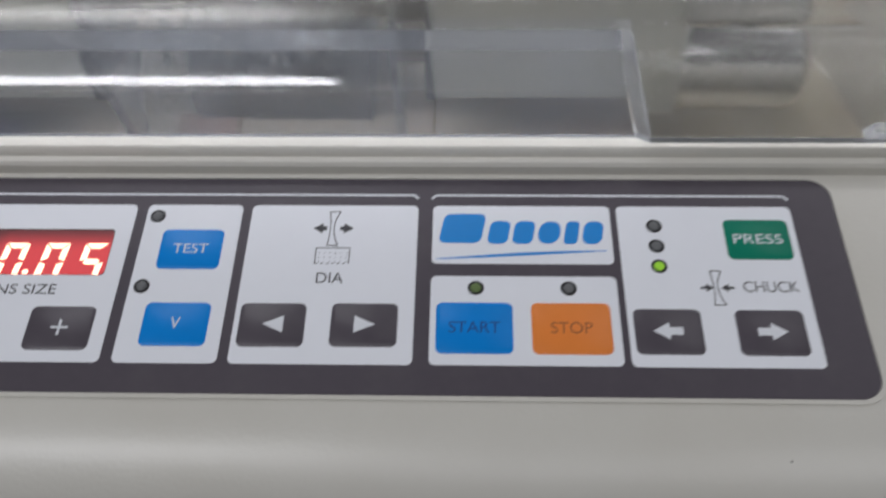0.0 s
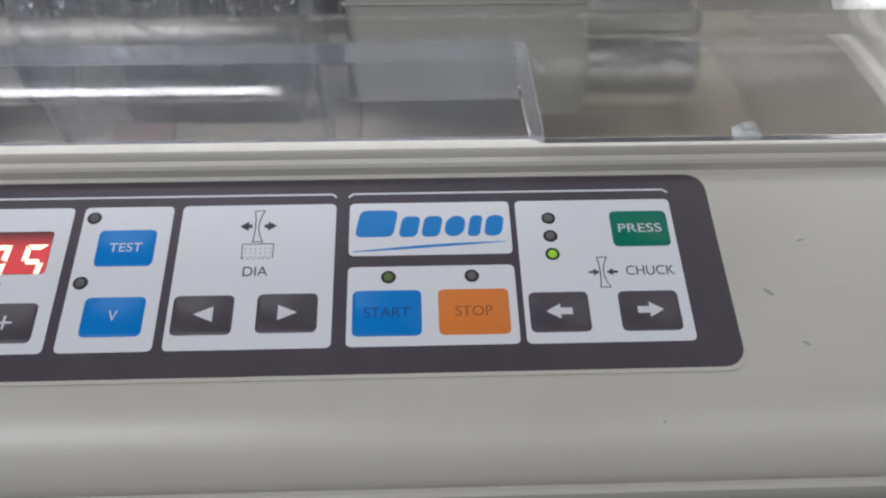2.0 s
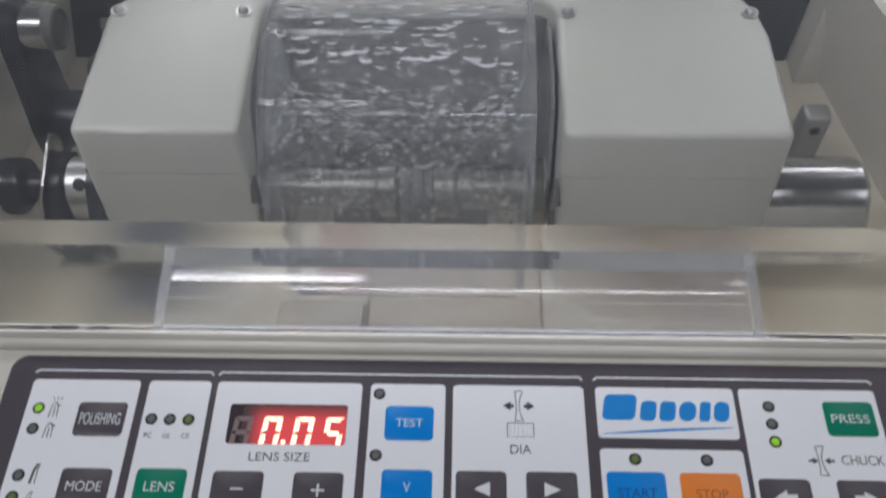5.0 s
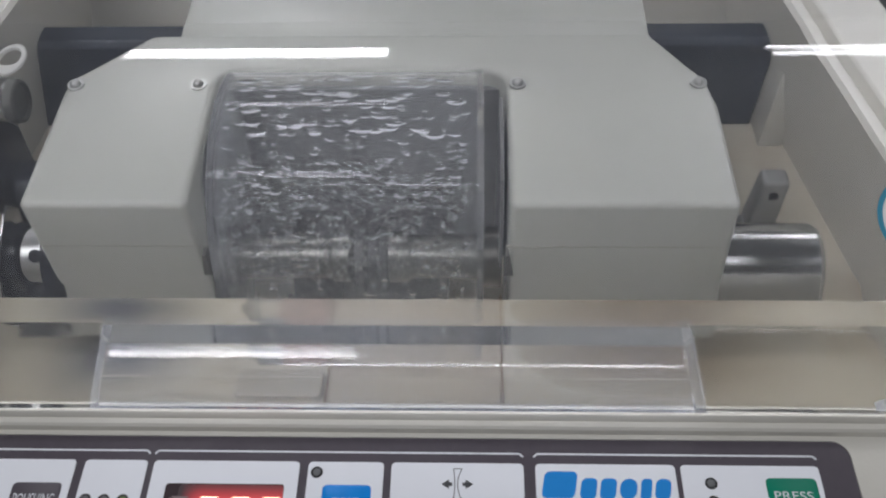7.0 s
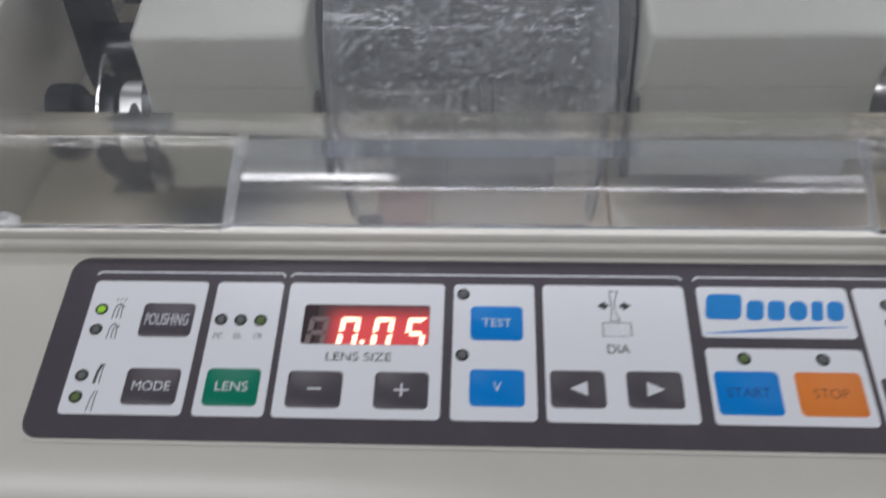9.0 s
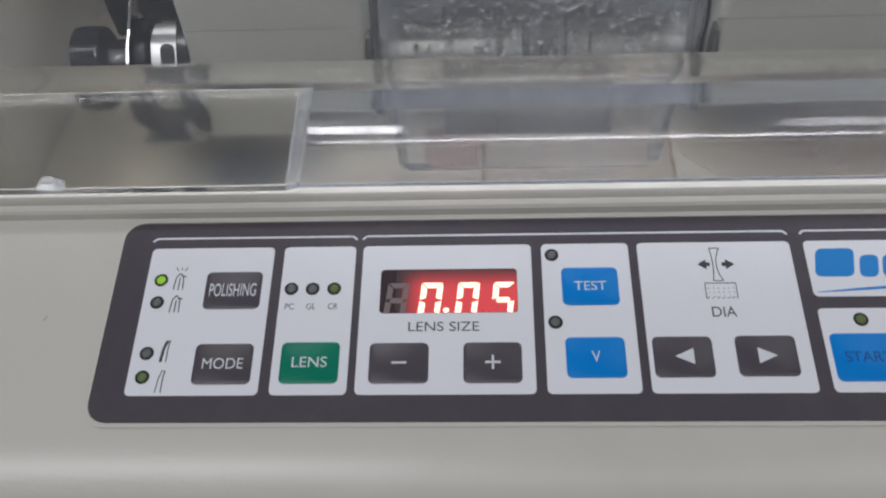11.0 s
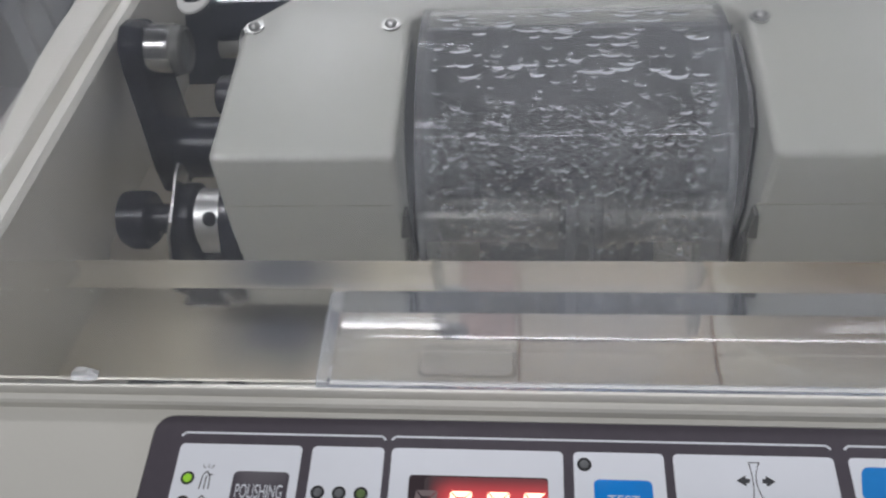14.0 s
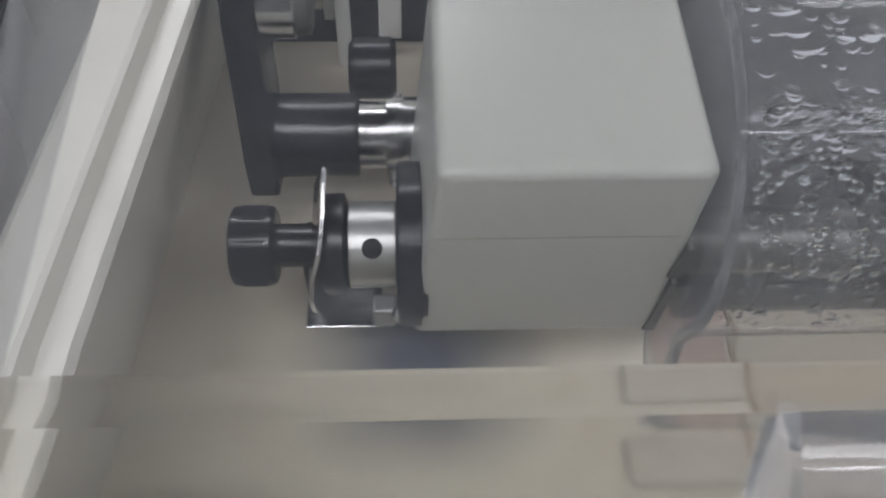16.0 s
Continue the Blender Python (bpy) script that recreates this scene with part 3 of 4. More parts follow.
def digit(x, y, lit, material, w=6.6, h=12.0, t=1.75, cut=-19.6):
    """Seven-segment figure with its lower left corner at x, y, leaning right; its foot is cut off by the window's edge."""
    k, hh, g = 0.10, h / 2, 0.25
    seg = {"a": [(g, h), (w - g, h), (w - t - g, h - t), (t + g, h - t)], "d": [(g, 0), (t + g, t), (w - t - g, t), (w - g, 0)], "g": [(t * 0.6, hh), (t, hh + t / 2), (w - t, hh + t / 2), (w - t * 0.6, hh), (w - t, hh - t / 2), (t, hh - t / 2)],
           "f": [(0, h - g), (t, h - t - g), (t, hh + t / 2), (0, hh + g)], "e": [(0, hh - g), (t, hh - t / 2), (t, t + g), (0, g)], "b": [(w, h - g), (w, hh + g), (w - t, hh + t / 2), (w - t, h - t - g)], "c": [(w, hh - g), (w, g), (w - t, t + g), (w - t, hh - t / 2)]}
    out = []
    for s in lit:
        pts = [(x + px + k * py, max(y + py, cut)) for px, py in seg[s]]
        if max(p[1] for p in pts) > cut + 0.3:
            out.append(pts)
    return poly("digit", out, FZ + 0.16, material, panel)


DY = -21.4
digit(-51.6, DY, "abcdefg", GHOST)
digit(-41.2, DY, "abcdef", LIT)
digit(-30.0, DY, "abcdef", LIT)
digit(-19.2, DY, "acdfg", LIT)
poly("decimal_point", [rrect(-33.4, -31.7, -19.5, -18.0, 0.7)], FZ + 0.16, LIT, panel)

# maker's mark, as plain shapes
def blot(x0, x1, y0, y1, r):
    """A rounded block leaning right."""
    return [(x + 0.18 * (y - y0), y) for x, y in rrect(x0, x1, y0, y1, r, 4)]


MARK = [(78.8, 90.4, -8.6, 1.2, 2.0), (92.0, 97.6, -8.8, -1.2, 1.8), (98.8, 104.4, -8.8, -1.2, 1.8), (105.6, 111.6, -8.8, -1.2, 3.0), (112.8, 116.6, -8.8, -1.2, 1.3), (117.8, 123.2, -8.8, -1.2, 2.2)]
for block in MARK:
    poly("mark_block", [blot(*block)], ZT, CYAN_INK, panel)
sweep = [(78.4 + 46.0 * i / 14, -13.9 + 2.9 * (i / 14) ** 1.2 + (0.2 + 0.75 * math.sin(math.pi * i / 14))) for i in range(15)]
under = [(78.4 + 46.0 * i / 14, -13.9 + 2.9 * (i / 14) ** 1.2) for i in range(15)]
poly("maker_swoosh", [sweep[::-1] + under], ZT, CYAN_INK, panel)

# ---------- lens carriage with its two housings ----------
carriage = thing("lens_carriage", "cream lens carriage with two housings, chucks and shafts", "machine part")
CT, CB = 13.5, -72.0


def notch(r=11.0, n=6):
    """Round-cornered recess for the drum in the back of the cover's outline, from right to left."""
    a = [(71.0 - r + r * math.cos(radians(90 * i / n)), 196 - r + r * math.sin(radians(90 * i / n))) for i in range(n + 1)]
    b = [(-66.2 + r - r * math.sin(radians(90 * i / n)), 196 - r + r * math.cos(radians(90 * i / n))) for i in range(n + 1)]
    return a + b


bm = bmesh.new()
cover_line = [(-66.2, 112), (-137.8, 112), (-137.8, 182), (-135.5, 192), (-104, 223), (141, 223), (163, 190), (166.5, 172), (166.5, 112), (71.0, 112)]
prism(bm, (cover_line + notch())[::-1], CB, CT)
for v in bm.verts:                            # the outer sides flare a little towards the foot
    if v.co.z < 0 and abs(v.co.x) > 0.1:
        v.co.x += math.copysign(0.006, v.co.x)
bevel(bm, 3.2, 4, 35)
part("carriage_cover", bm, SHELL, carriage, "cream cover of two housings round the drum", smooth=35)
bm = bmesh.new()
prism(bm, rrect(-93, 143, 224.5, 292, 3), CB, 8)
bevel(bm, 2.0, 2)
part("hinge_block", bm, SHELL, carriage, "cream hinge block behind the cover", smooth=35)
# parting line across the fronts
for x0, x1 in ((-138.0, -70.0), (70.0, 166.0)):
    bm = bmesh.new()
    profx(bm, [(111.85, -15.1), (111.85, -14.7), (112.5, -14.7), (112.5, -15.2)], x0, x1)
    part("parting_line", bm, SEAM, carriage)
for x in (-132.5, -74.0, 76.0, 159.5):
    bm = bmesh.new()
    prism(bm, [(x + 4.0 * math.cos(2 * math.pi * i / 20), 186 + 4.0 * math.sin(2 * math.pi * i / 20)) for i in range(20)], CT - 0.3, CT + 0.8)
    part("screw_washer", bm, STEEL, carriage)
    bm = bmesh.new()
    bmesh.ops.create_uvsphere(bm, u_segments=16, v_segments=8, radius=2.6 * MM)
    for v in bm.verts:
        v.co = (v.co.x + x * MM, v.co.y + 186 * MM, max(v.co.z, 0) * 0.9 + (CT + 0.8) * MM)
    part("screw_head", bm, STEEL, carriage, smooth=60)

for x, k in ((-66.2, 1), (71.0, -1)):
    bm = bmesh.new()
    loft(bm, [(x - k * 3.0, 111.0, -36), (x + k * 1.6, 111.0, -36), (x + k * 1.6, 116.0, -36), (x - k * 3.0, 116.0, -36)], [(x - k * 0.6, 110.6, -20), (x + k * 1.2, 110.6, -20), (x + k * 1.2, 116.0, -20), (x - k * 0.6, 116.0, -20)])
    bevel(bm, 0.5, 2)
    part("cover_latch", bm, LATCH, carriage, "small dark metal cover latch")
    # Dark solid sliver added for the shaded slanting gap along this edge.
    bm = bmesh.new()
    loft(bm, [(x - k * 2.4, 111.4, -71), (x + k * 1.4, 111.4, -71), (x + k * 1.4, 118.0, -71), (x - k * 2.4, 118.0, -71)], [(x - k * 0.2, 111.4, -40), (x + k * 1.4, 111.4, -40), (x + k * 1.4, 118.0, -40), (x - k * 0.2, 118.0, -40)])
    part("edge_seal", bm, LATCH, carriage, "dark sliver standing for a gap at the housing's edge")

# shafts, chucks and hubs
AY, AZ = 135.0, -52.5
bm = bmesh.new()
turned(bm, AY, AZ - 6.5, [(160, 20.8), (218.5, 20.8), (221, 19.2), (221, 16.5), (219, 16.0)])
part("right_shaft", bm, CHROME, carriage, "bright turned steel shaft end", smooth=18)
bm = bmesh.new()
turned(bm, AY, AZ, [(-69, 15), (-60, 15), (-60, 11), (-14, 11), (-12, 13), (-4, 13), (-3, 9)])
part("left_chuck_shaft", bm, WET_STEEL, carriage, smooth=40)
bm = bmesh.new()
turned(bm, AY, AZ, [(14, 9), (15, 13), (24, 13), (26, 11), (60, 11), (60, 15), (69, 15)])
part("right_chuck_shaft", bm, WET_STEEL, carriage, smooth=40)
bm = bmesh.new()
turned(bm, AY, AZ, [(-3, 9), (-1, 15), (3, 16), (5, 12), (9, 12), (11, 16), (14, 15), (14.5, 9)])
part("chuck_pad", bm, RUBBER, carriage, "black rubber chuck pads", smooth=40)
# left end: knob, clear washer, steel hub, flange
bm = bmesh.new()
knob_steps = [(-200.5, 11.0), (-199.5, 12.6), (-187.5, 12.6), (-186.5, 11.5)]
turned(bm, AY, AZ, knob_steps, 40)
knob = part("knob", bm, BLACK, carriage, "black plastic knurled knob", smooth=40)
for i in range(40):
    a = 2 * math.pi * i / 40
    bm = bmesh.new()
    y, z = AY + 12.6 * math.cos(a), AZ + 12.6 * math.sin(a)
    turned(bm, y, z, [(-197.5, 0.45), (-189.0, 0.45)], 6)
    part("knurl", bm, BLACK, knob)
bm = bmesh.new()
turned(bm, AY, AZ, [(-186.6, 7.0), (-170, 7.0)], 24)
part("knob_stem", bm, BLACK, carriage, smooth=40)
bm = bmesh.new()
levels = ((-31, 10, 14, -175.0), (-22, 14, 14, -174.4), (-12, 18, 17, -175.6), (-4, 19, 20, -176.2), (6, 17, 20, -175.2), (14, 13, 19, -172.6), (20, 4, 15, -171.4), (25, -6, 12, -171.0))
rows = [[bm.verts.new((x * MM, y * MM, (AZ + dz) * MM)) for x, y in ((xo, AY - fr), (xo + 1.6, AY - fr), (xo + 1.6, AY + bk), (xo, AY + bk))] for dz, fr, bk, xo in levels]
for p, q in zip(rows, rows[1:]):
    for i in range(4):
        bm.faces.new((p[i], p[(i + 1) % 4], q[(i + 1) % 4], q[i]))
bm.faces.new(rows[0][::-1])
bm.faces.new(rows[-1])
bevel(bm, 0.3, 2)
part("bent_plate", bm, CHROME, carriage, "bent bright metal plate behind the knob")
bm = bmesh.new()
turned(bm, AY, AZ, [(-173.4, 10), (-172, 15.5), (-170, 16.5), (-165, 16.5), (-164, 14)], 36)
part("black_disc", bm, BLACK, carriage, smooth=40)
bm = bmesh.new()
turned(bm, AY, AZ, [(-163.8, 12.5), (-163.2, 13.8), (-149, 13.8), (-148.5, 13.0)])
hub = part("hub", bm, STEEL, carriage, "steel clamping hub with a set-screw hole", smooth=40)
bm = bmesh.new()
ny, nz = -0.62, 0.785
c = Vector((-156.0, AY + 13.9 * ny, AZ + 13.9 * nz))
u, v = Vector((1, 0, 0)), Vector((0, nz, -ny))
pts = [c + u * 3.2 * math.cos(2 * math.pi * i / 20) + v * 3.2 * math.sin(2 * math.pi * i / 20) for i in range(20)]
off = Vector((0, ny, nz))
loft(bm, [tuple(p - off * 1.0) for p in pts], [tuple(p + off * 0.12) for p in pts])
part("set_screw_hole", bm, BLACK, hub)
bm = bmesh.new()
turned(bm, AY, AZ, [(-148.4, 25), (-147.6, 26.5), (-141, 26.5), (-140.5, 24), (-139, 24)], 40)
part("flange", bm, ARM, carriage, "black flange against the housing", smooth=40)
bm = bmesh.new()
prism(bm, [(-180, 121.5), (-154, 121.5), (-154, 150), (-180, 150)], -85.0, -83.8)
bevel(bm, 0.5, 2)
part("foot_plate", bm, CHROME, carriage, "bright metal foot plate under the hub")
bm = bmesh.new()
prism(bm, [(-179, 130), (-155, 130), (-155, 150), (-179, 150)], -83.7, -60.5)
bevel(bm, 1.0, 2)
part("foot_block", bm, ARM, carriage)

for y, z in ((146.5, -33.5), (119, -71)):
    bm = bmesh.new()
    turned(bm, y, z, [(-150.6, 1.2), (-150.0, 2.3), (-149.0, 2.8), (-147.8, 2.8)], 16)
    part("flange_screw", bm, CHROME, carriage, smooth=50)
bm = bmesh.new()
prism(bm, rrect(-157, -149.4, 121, 128, 1.0, 2), -83.6, -72)
bevel(bm, 0.8, 2)
part("spacer_block", bm, CAST, carriage)

# black swing arm with bosses behind the knob
arm = thing("swing_arm", "black cast swing arm with steel shafts beside the carriage", "machine part")
bm = bmesh.new()
outline = [(177, -84), (183, -86), (196, -92), (212, -82), (214, -60), (218, -26), (219, -10), (214, -2), (204, 1.5), (195, -2), (190, -14), (184, -42), (178, -66)]
profx(bm, outline, -203, -192)
bevel(bm, 1.5, 2)
part("arm_plate", bm, ARM, arm, smooth=35)
bm = bmesh.new()
turned(bm, 195, -70, [(-191.8, 15.5), (-163, 15.5), (-162, 14.5)])
part("lower_boss", bm, ARM, arm, smooth=40)
bm = bmesh.new()
turned(bm, 195, -70, [(-161.9, 12.5), (-152, 12.5), (-152, 15.5), (-146, 15.5), (-146, 14), (-138.7, 14)])
part("lower_shaft", bm, CHROME, arm, smooth=40)
bm = bmesh.new()
turned(bm, 205, -14, [(-191.8, 12.4), (-180.6, 12.4), (-180, 11.8)])
part("upper_collar", bm, CHROME, arm, "bright steel collar", smooth=40)
bm = bmesh.new()
turned(bm, 205, -14, [(-179.9, 11.6), (-176, 11.2), (-175, 9.5), (-177, 8.5), (-177, 2)])
part("collar_cap", bm, LATCH, arm, smooth=40)
bm = bmesh.new()
turned(bm, 280, -78, [(-193, 5.6), (-192.2, 6.2), (-179, 6.2), (-179, 5)])
part("upper_shaft", bm, CHROME, arm, smooth=40)
bm = bmesh.new()
turned(bm, 280, -78, [(-178.9, 10.5), (-175.4, 10.5), (-174.8, 9.5)])
part("shaft_ring", bm, STEEL, arm, smooth=40)
bm = bmesh.new()
profx(bm, [(276, -118), (276, -62), (278.5, -62), (278.5, -118)], -175, -168.5)
prism(bm, [(-168.4, 273), (-155, 273), (-155, 278.5), (-168.4, 278.5)], -118, -114)
profx(bm, [(276, -100), (276, -62), (278.5, -62), (278.5, -100)], -156, -146)
bevel(bm, 0.5, 2)
part("white_bracket", bm, WHITE_PAINT, arm, "white painted sheet-metal bracket")
bm = bmesh.new()
turned(bm, 196, -36, [(-164, 8), (-162, 10.5), (-150, 10.5), (-148, 8)], 24)
part("clamp_nut", bm, BLACK, arm, smooth=40)

# bracket by the right wall
post = thing("guide_bracket", "small grey metal guide bracket on the tray floor", "machine part")
bm = bmesh.new()
prism(bm, rrect(200, 228, 178, 208, 5), -118.0, -112)
bevel(bm, 2.0, 2)
part("bracket_foot", bm, CAST, post, smooth=35)
bm = bmesh.new()
loft(bm, [(204, 182, -111.9), (226, 182, -111.9), (226, 205, -111.9), (204, 205, -111.9)], [(208, 187, -98), (224, 187, -98), (224, 202, -98), (208, 202, -98)])
loft(bm, [(208, 187, -97.9), (224, 187, -97.9), (224, 202, -97.9), (208, 202, -97.9)], [(209.5, 189, -60), (224, 189, -60), (224, 201, -60), (209.5, 201, -60)])
bevel(bm, 2.6, 3)
upright = part("bracket_upright", bm, CAST, post, "grey cast metal upright", smooth=35)
bm = bmesh.new()
c = [(216.5 + 2.6 * math.cos(2 * math.pi * i / 20), -69 + 2.6 * math.sin(2 * math.pi * i / 20)) for i in range(20)]
loft(bm, [(x, 187.6, z) for x, z in c], [(x, 192.0, z) for x, z in c])
part("bolt_hole", bm, BLACK, upright)

# grinding chamber under the guard
chamber = thing("grinding_chamber", "dark wet grinding chamber behind the splash guard", "machine part")
bm = bmesh.new()
profx(bm, [(195.5, 4), (195.5, -117), (186, -117), (186, -74), (192.5, -60), (192.5, 4)], -66.5, 68.5)
part("chamber_back", bm, CHAMBER, chamber, smooth=35)
for x0, x1 in ((-67.2, -65.8), (67.5, 69.2)):
    bm = bmesh.new()
    profx(bm, [(124, -62), (122, -30), (136, 2), (150, 8), (185, 6), (185, -100), (150, -76)], x0, x1)
    part("chamber_cheek", bm, CHAMBER, chamber)
bm = bmesh.new()
turned(bm, 172, -108, [(-40, 33), (-14, 33), (-13, 34), (42, 34)], 48)
part("grinding_wheel", bm, SLUDGE, chamber, smooth=40)

bm = bmesh.new()
prism(bm, rrect(-68, -23, 84, 106, 4), -118.1, -112)
bevel(bm, 2.0, 2)
insert = part("drain_insert", bm, INSERT, chamber, "grey drain insert on the tray floor", smooth=35)
# Added pale plate stands in for a brighter band below the drum.
bm = bmesh.new()
prism(bm, rrect(-20, 70, 30, 160, 3), -118.1, -117.0)
bevel(bm, 0.4, 2)
plate = part("drain_plate", bm, PALE_PLATE, chamber, "pale plate under the drum, standing in for a brighter band")
for x in (-20.9, 70.9):
    bm = bmesh.new()
    prism(bm, rrect(x - 0.6, x + 0.6, 30, 160, 0.5, 2), -118.1, -116.4)
    part("rusty_seam", bm, RUST, plate)
bm = bmesh.new()
prism(bm, rrect(-50, -23, 112, 146, 3), -118.1, -116.6)
part("red_pad", bm, RED_PAD, chamber, "faded red pad on the tray floor")
# dark wet patch under the left housing, its shade painted into the colour
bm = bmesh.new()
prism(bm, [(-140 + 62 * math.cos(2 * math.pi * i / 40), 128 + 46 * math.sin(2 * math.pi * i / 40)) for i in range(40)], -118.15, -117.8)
part("wet_stain", bm, SHADED_PATCH, edger, "dark bluish wet patch on the tray floor, housing's shade painted in")
# brown water stain under the right housing, with its contact shadow painted in
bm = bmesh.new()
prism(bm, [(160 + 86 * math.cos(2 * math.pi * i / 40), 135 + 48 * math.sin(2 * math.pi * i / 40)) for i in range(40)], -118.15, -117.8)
part("brown_stain", bm, SHADED_BROWN, edger, "brown water mark on the tray floor, housing's shade painted in")

# splash guard: a clear quarter drum with side plates
guard = thing("splash_guard", "clear curved splash guard covered in water drops", "guard")
GY, GZ, GR = 162.0, -39.0, 62.0
arc = [radians(52 + (205 - 52) * i / 40) for i in range(41)]
outer = [(GY + GR * math.cos(a), GZ + GR * math.sin(a)) for a in arc] + [(GY - 56.5, -76), (GY - 55.5, -90), (GY - 55.0, -110)]
inner = [(GY + (GR - 2.5) * math.cos(a), GZ + (GR - 2.5) * math.sin(a)) for a in arc] + [(GY - 54.0, -75.5), (GY - 53.0, -90), (GY - 52.5, -110)]
bm = bmesh.new()
profx(bm, outer + inner[::-1], -57.0, 57.0)
drum = part("drum", bm, GUARD, guard, smooth=40)
for x0, x1 in ((-60.0, -57.1), (57.1, 60.0)):
    bm = bmesh.new()
    profx(bm, [(GY + (GR + 1.0) * math.cos(a), GZ + (GR + 1.0) * math.sin(a)) for a in arc] + [(GY - 57.0, -76), (GY - 56.0, -102), (GY - 53, -107), (GY - 47, -108), (GY - 40, -100), (GY - 30, -79), (GY + 20, -60), (GY + 30, 0)], x0, x1)
    part("end_plate", bm, END_PLATE, guard, smooth=35)
for ob in (drum, *[o for o in guard.children]):
    ob.visible_shadow = False

# water drops on the drum: fine ones low down, long runs higher up
rng = random.Random(7)
bm = bmesh.new()


def drop(a, x, w, h, t):
    """A flat, slightly sagging drop at angle a round the drum."""
    c = Vector((x, GY + GR * math.cos(a), GZ + GR * math.sin(a)))
    nrm = Vector((0, math.cos(a), math.sin(a)))
    down = Vector((0, -math.sin(a), math.cos(a)))
    if down.z > 0:
        down = -down
    turn = rng.uniform(-0.5, 0.5)
    ux = Vector((1, 0, 0)) * math.cos(turn) + down * math.sin(turn)
    uy = down * math.cos(turn) - Vector((1, 0, 0)) * math.sin(turn)
    n, k = 10, 3
    sag = rng.uniform(0.1, 0.5)
    rings_ = []
    for j in range(k):
        rr = math.cos(j * math.pi / 2 / k)
        hh = math.sin(j * math.pi / 2 / k)
        rw = []
        for i in range(n):
            p, q = math.cos(2 * math.pi * i / n), math.sin(2 * math.pi * i / n)
            bend = sag * p * p
            rw.append(bm.verts.new((c + ux * w * rr * p + uy * h * (rr * q - bend) + nrm * (t * hh - 0.15)) * MM))
        rings_.append(rw)
    tip = bm.verts.new((c + nrm * (t - 0.15) - uy * h * 0.1) * MM)
    for p, q in zip(rings_, rings_[1:]):
        for i in range(n):
            bm.faces.new((p[i], p[(i + 1) % n], q[(i + 1) % n], q[i]))
    for i in range(n):
        bm.faces.new((rings_[-1][i], rings_[-1][(i + 1) % n], tip))
    bm.faces.new(rings_[0][::-1])


marks = bmesh.new()


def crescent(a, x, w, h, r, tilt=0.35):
    """A drop's bright lower glint, painted as a thin tapered arc lying on the drum."""
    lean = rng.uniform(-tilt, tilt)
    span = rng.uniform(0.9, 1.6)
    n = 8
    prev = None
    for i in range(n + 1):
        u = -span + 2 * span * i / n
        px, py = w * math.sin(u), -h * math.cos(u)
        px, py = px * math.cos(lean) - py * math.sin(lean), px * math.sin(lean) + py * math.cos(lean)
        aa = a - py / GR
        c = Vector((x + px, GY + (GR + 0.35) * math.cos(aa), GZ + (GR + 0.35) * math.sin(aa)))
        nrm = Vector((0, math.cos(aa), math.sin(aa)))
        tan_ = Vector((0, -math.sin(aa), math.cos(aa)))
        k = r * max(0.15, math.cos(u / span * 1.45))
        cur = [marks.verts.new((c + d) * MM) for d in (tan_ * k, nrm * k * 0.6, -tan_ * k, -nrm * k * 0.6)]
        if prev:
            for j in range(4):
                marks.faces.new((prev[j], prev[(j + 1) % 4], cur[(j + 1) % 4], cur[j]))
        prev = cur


for _ in range(64):                           # broad sagging drops near the crown
    a, x = radians(rng.uniform(66, 106)), rng.uniform(-50, 50)
    w = rng.uniform(2.2, 5.6)
    h = w * rng.uniform(0.3, 0.75)
    if rng.random() < 0.6:
        drop(a, x, w, h * 0.7, rng.uniform(0.6, 1.1))
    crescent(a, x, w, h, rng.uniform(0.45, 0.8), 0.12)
for _ in range(150):                          # smaller ones below them
    a, x = radians(rng.uniform(90, 130)), rng.uniform(-53, 53)
    w = rng.uniform(0.9, 2.9)
    h = w * rng.uniform(0.5, 1.15)
    if rng.random() < 0.6:
        drop(a, x, w, h * 0.8, rng.uniform(0.5, 0.9))
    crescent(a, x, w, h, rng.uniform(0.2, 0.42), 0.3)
for _ in range(430):                          # middle drops with thin painted glints
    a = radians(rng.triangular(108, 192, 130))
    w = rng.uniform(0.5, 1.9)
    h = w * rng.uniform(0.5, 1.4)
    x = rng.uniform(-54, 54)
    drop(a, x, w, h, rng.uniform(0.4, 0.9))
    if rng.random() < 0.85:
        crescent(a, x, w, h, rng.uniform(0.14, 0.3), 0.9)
for _ in range(900):                          # fine spray
    a = radians(rng.uniform(118, 204))
    w = rng.uniform(0.25, 0.75)
    x = rng.uniform(-54, 54)
    drop(a, x, w, w * rng.uniform(0.6, 1.5), rng.uniform(0.25, 0.5))
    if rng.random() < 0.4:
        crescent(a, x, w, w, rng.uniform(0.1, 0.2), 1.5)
rims = tagged(part("drop_rims", marks, GLINT, guard, "whitish glints painted along the lower rims of the drops", smooth=80), kind="stuff")
drops = tagged(part("water_drops", bm, WATER, guard, "clear water drops clinging to the guard", smooth=80), kind="stuff")
drops.visible_shadow = False
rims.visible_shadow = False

# ---------- clear lid ----------
lid = thing("lid", "scuffed clear acrylic lid closed over the well", "lid")
TH = 2.6


LX0, LX1 = -238.0, 290.0
FRONT = [(19.5, 9.5), (24, 14.3), (28, 18.6), (32, 22.9), (36, 27.2), (38.6, 30.4), (41.4, 33.0), (43.2, 33.5), (45.3, 34.1), (47.4, 34.7), (49.6, 35.3)]
FRONT_IN = [(21.6 + 21.6 * i / 6, 9.5 + 18.7 * i / 6) for i in range(7)] + [(45.3, 29.4), (47.4, 30.5), (49.5, 31.6), (51.6, 32.8)]
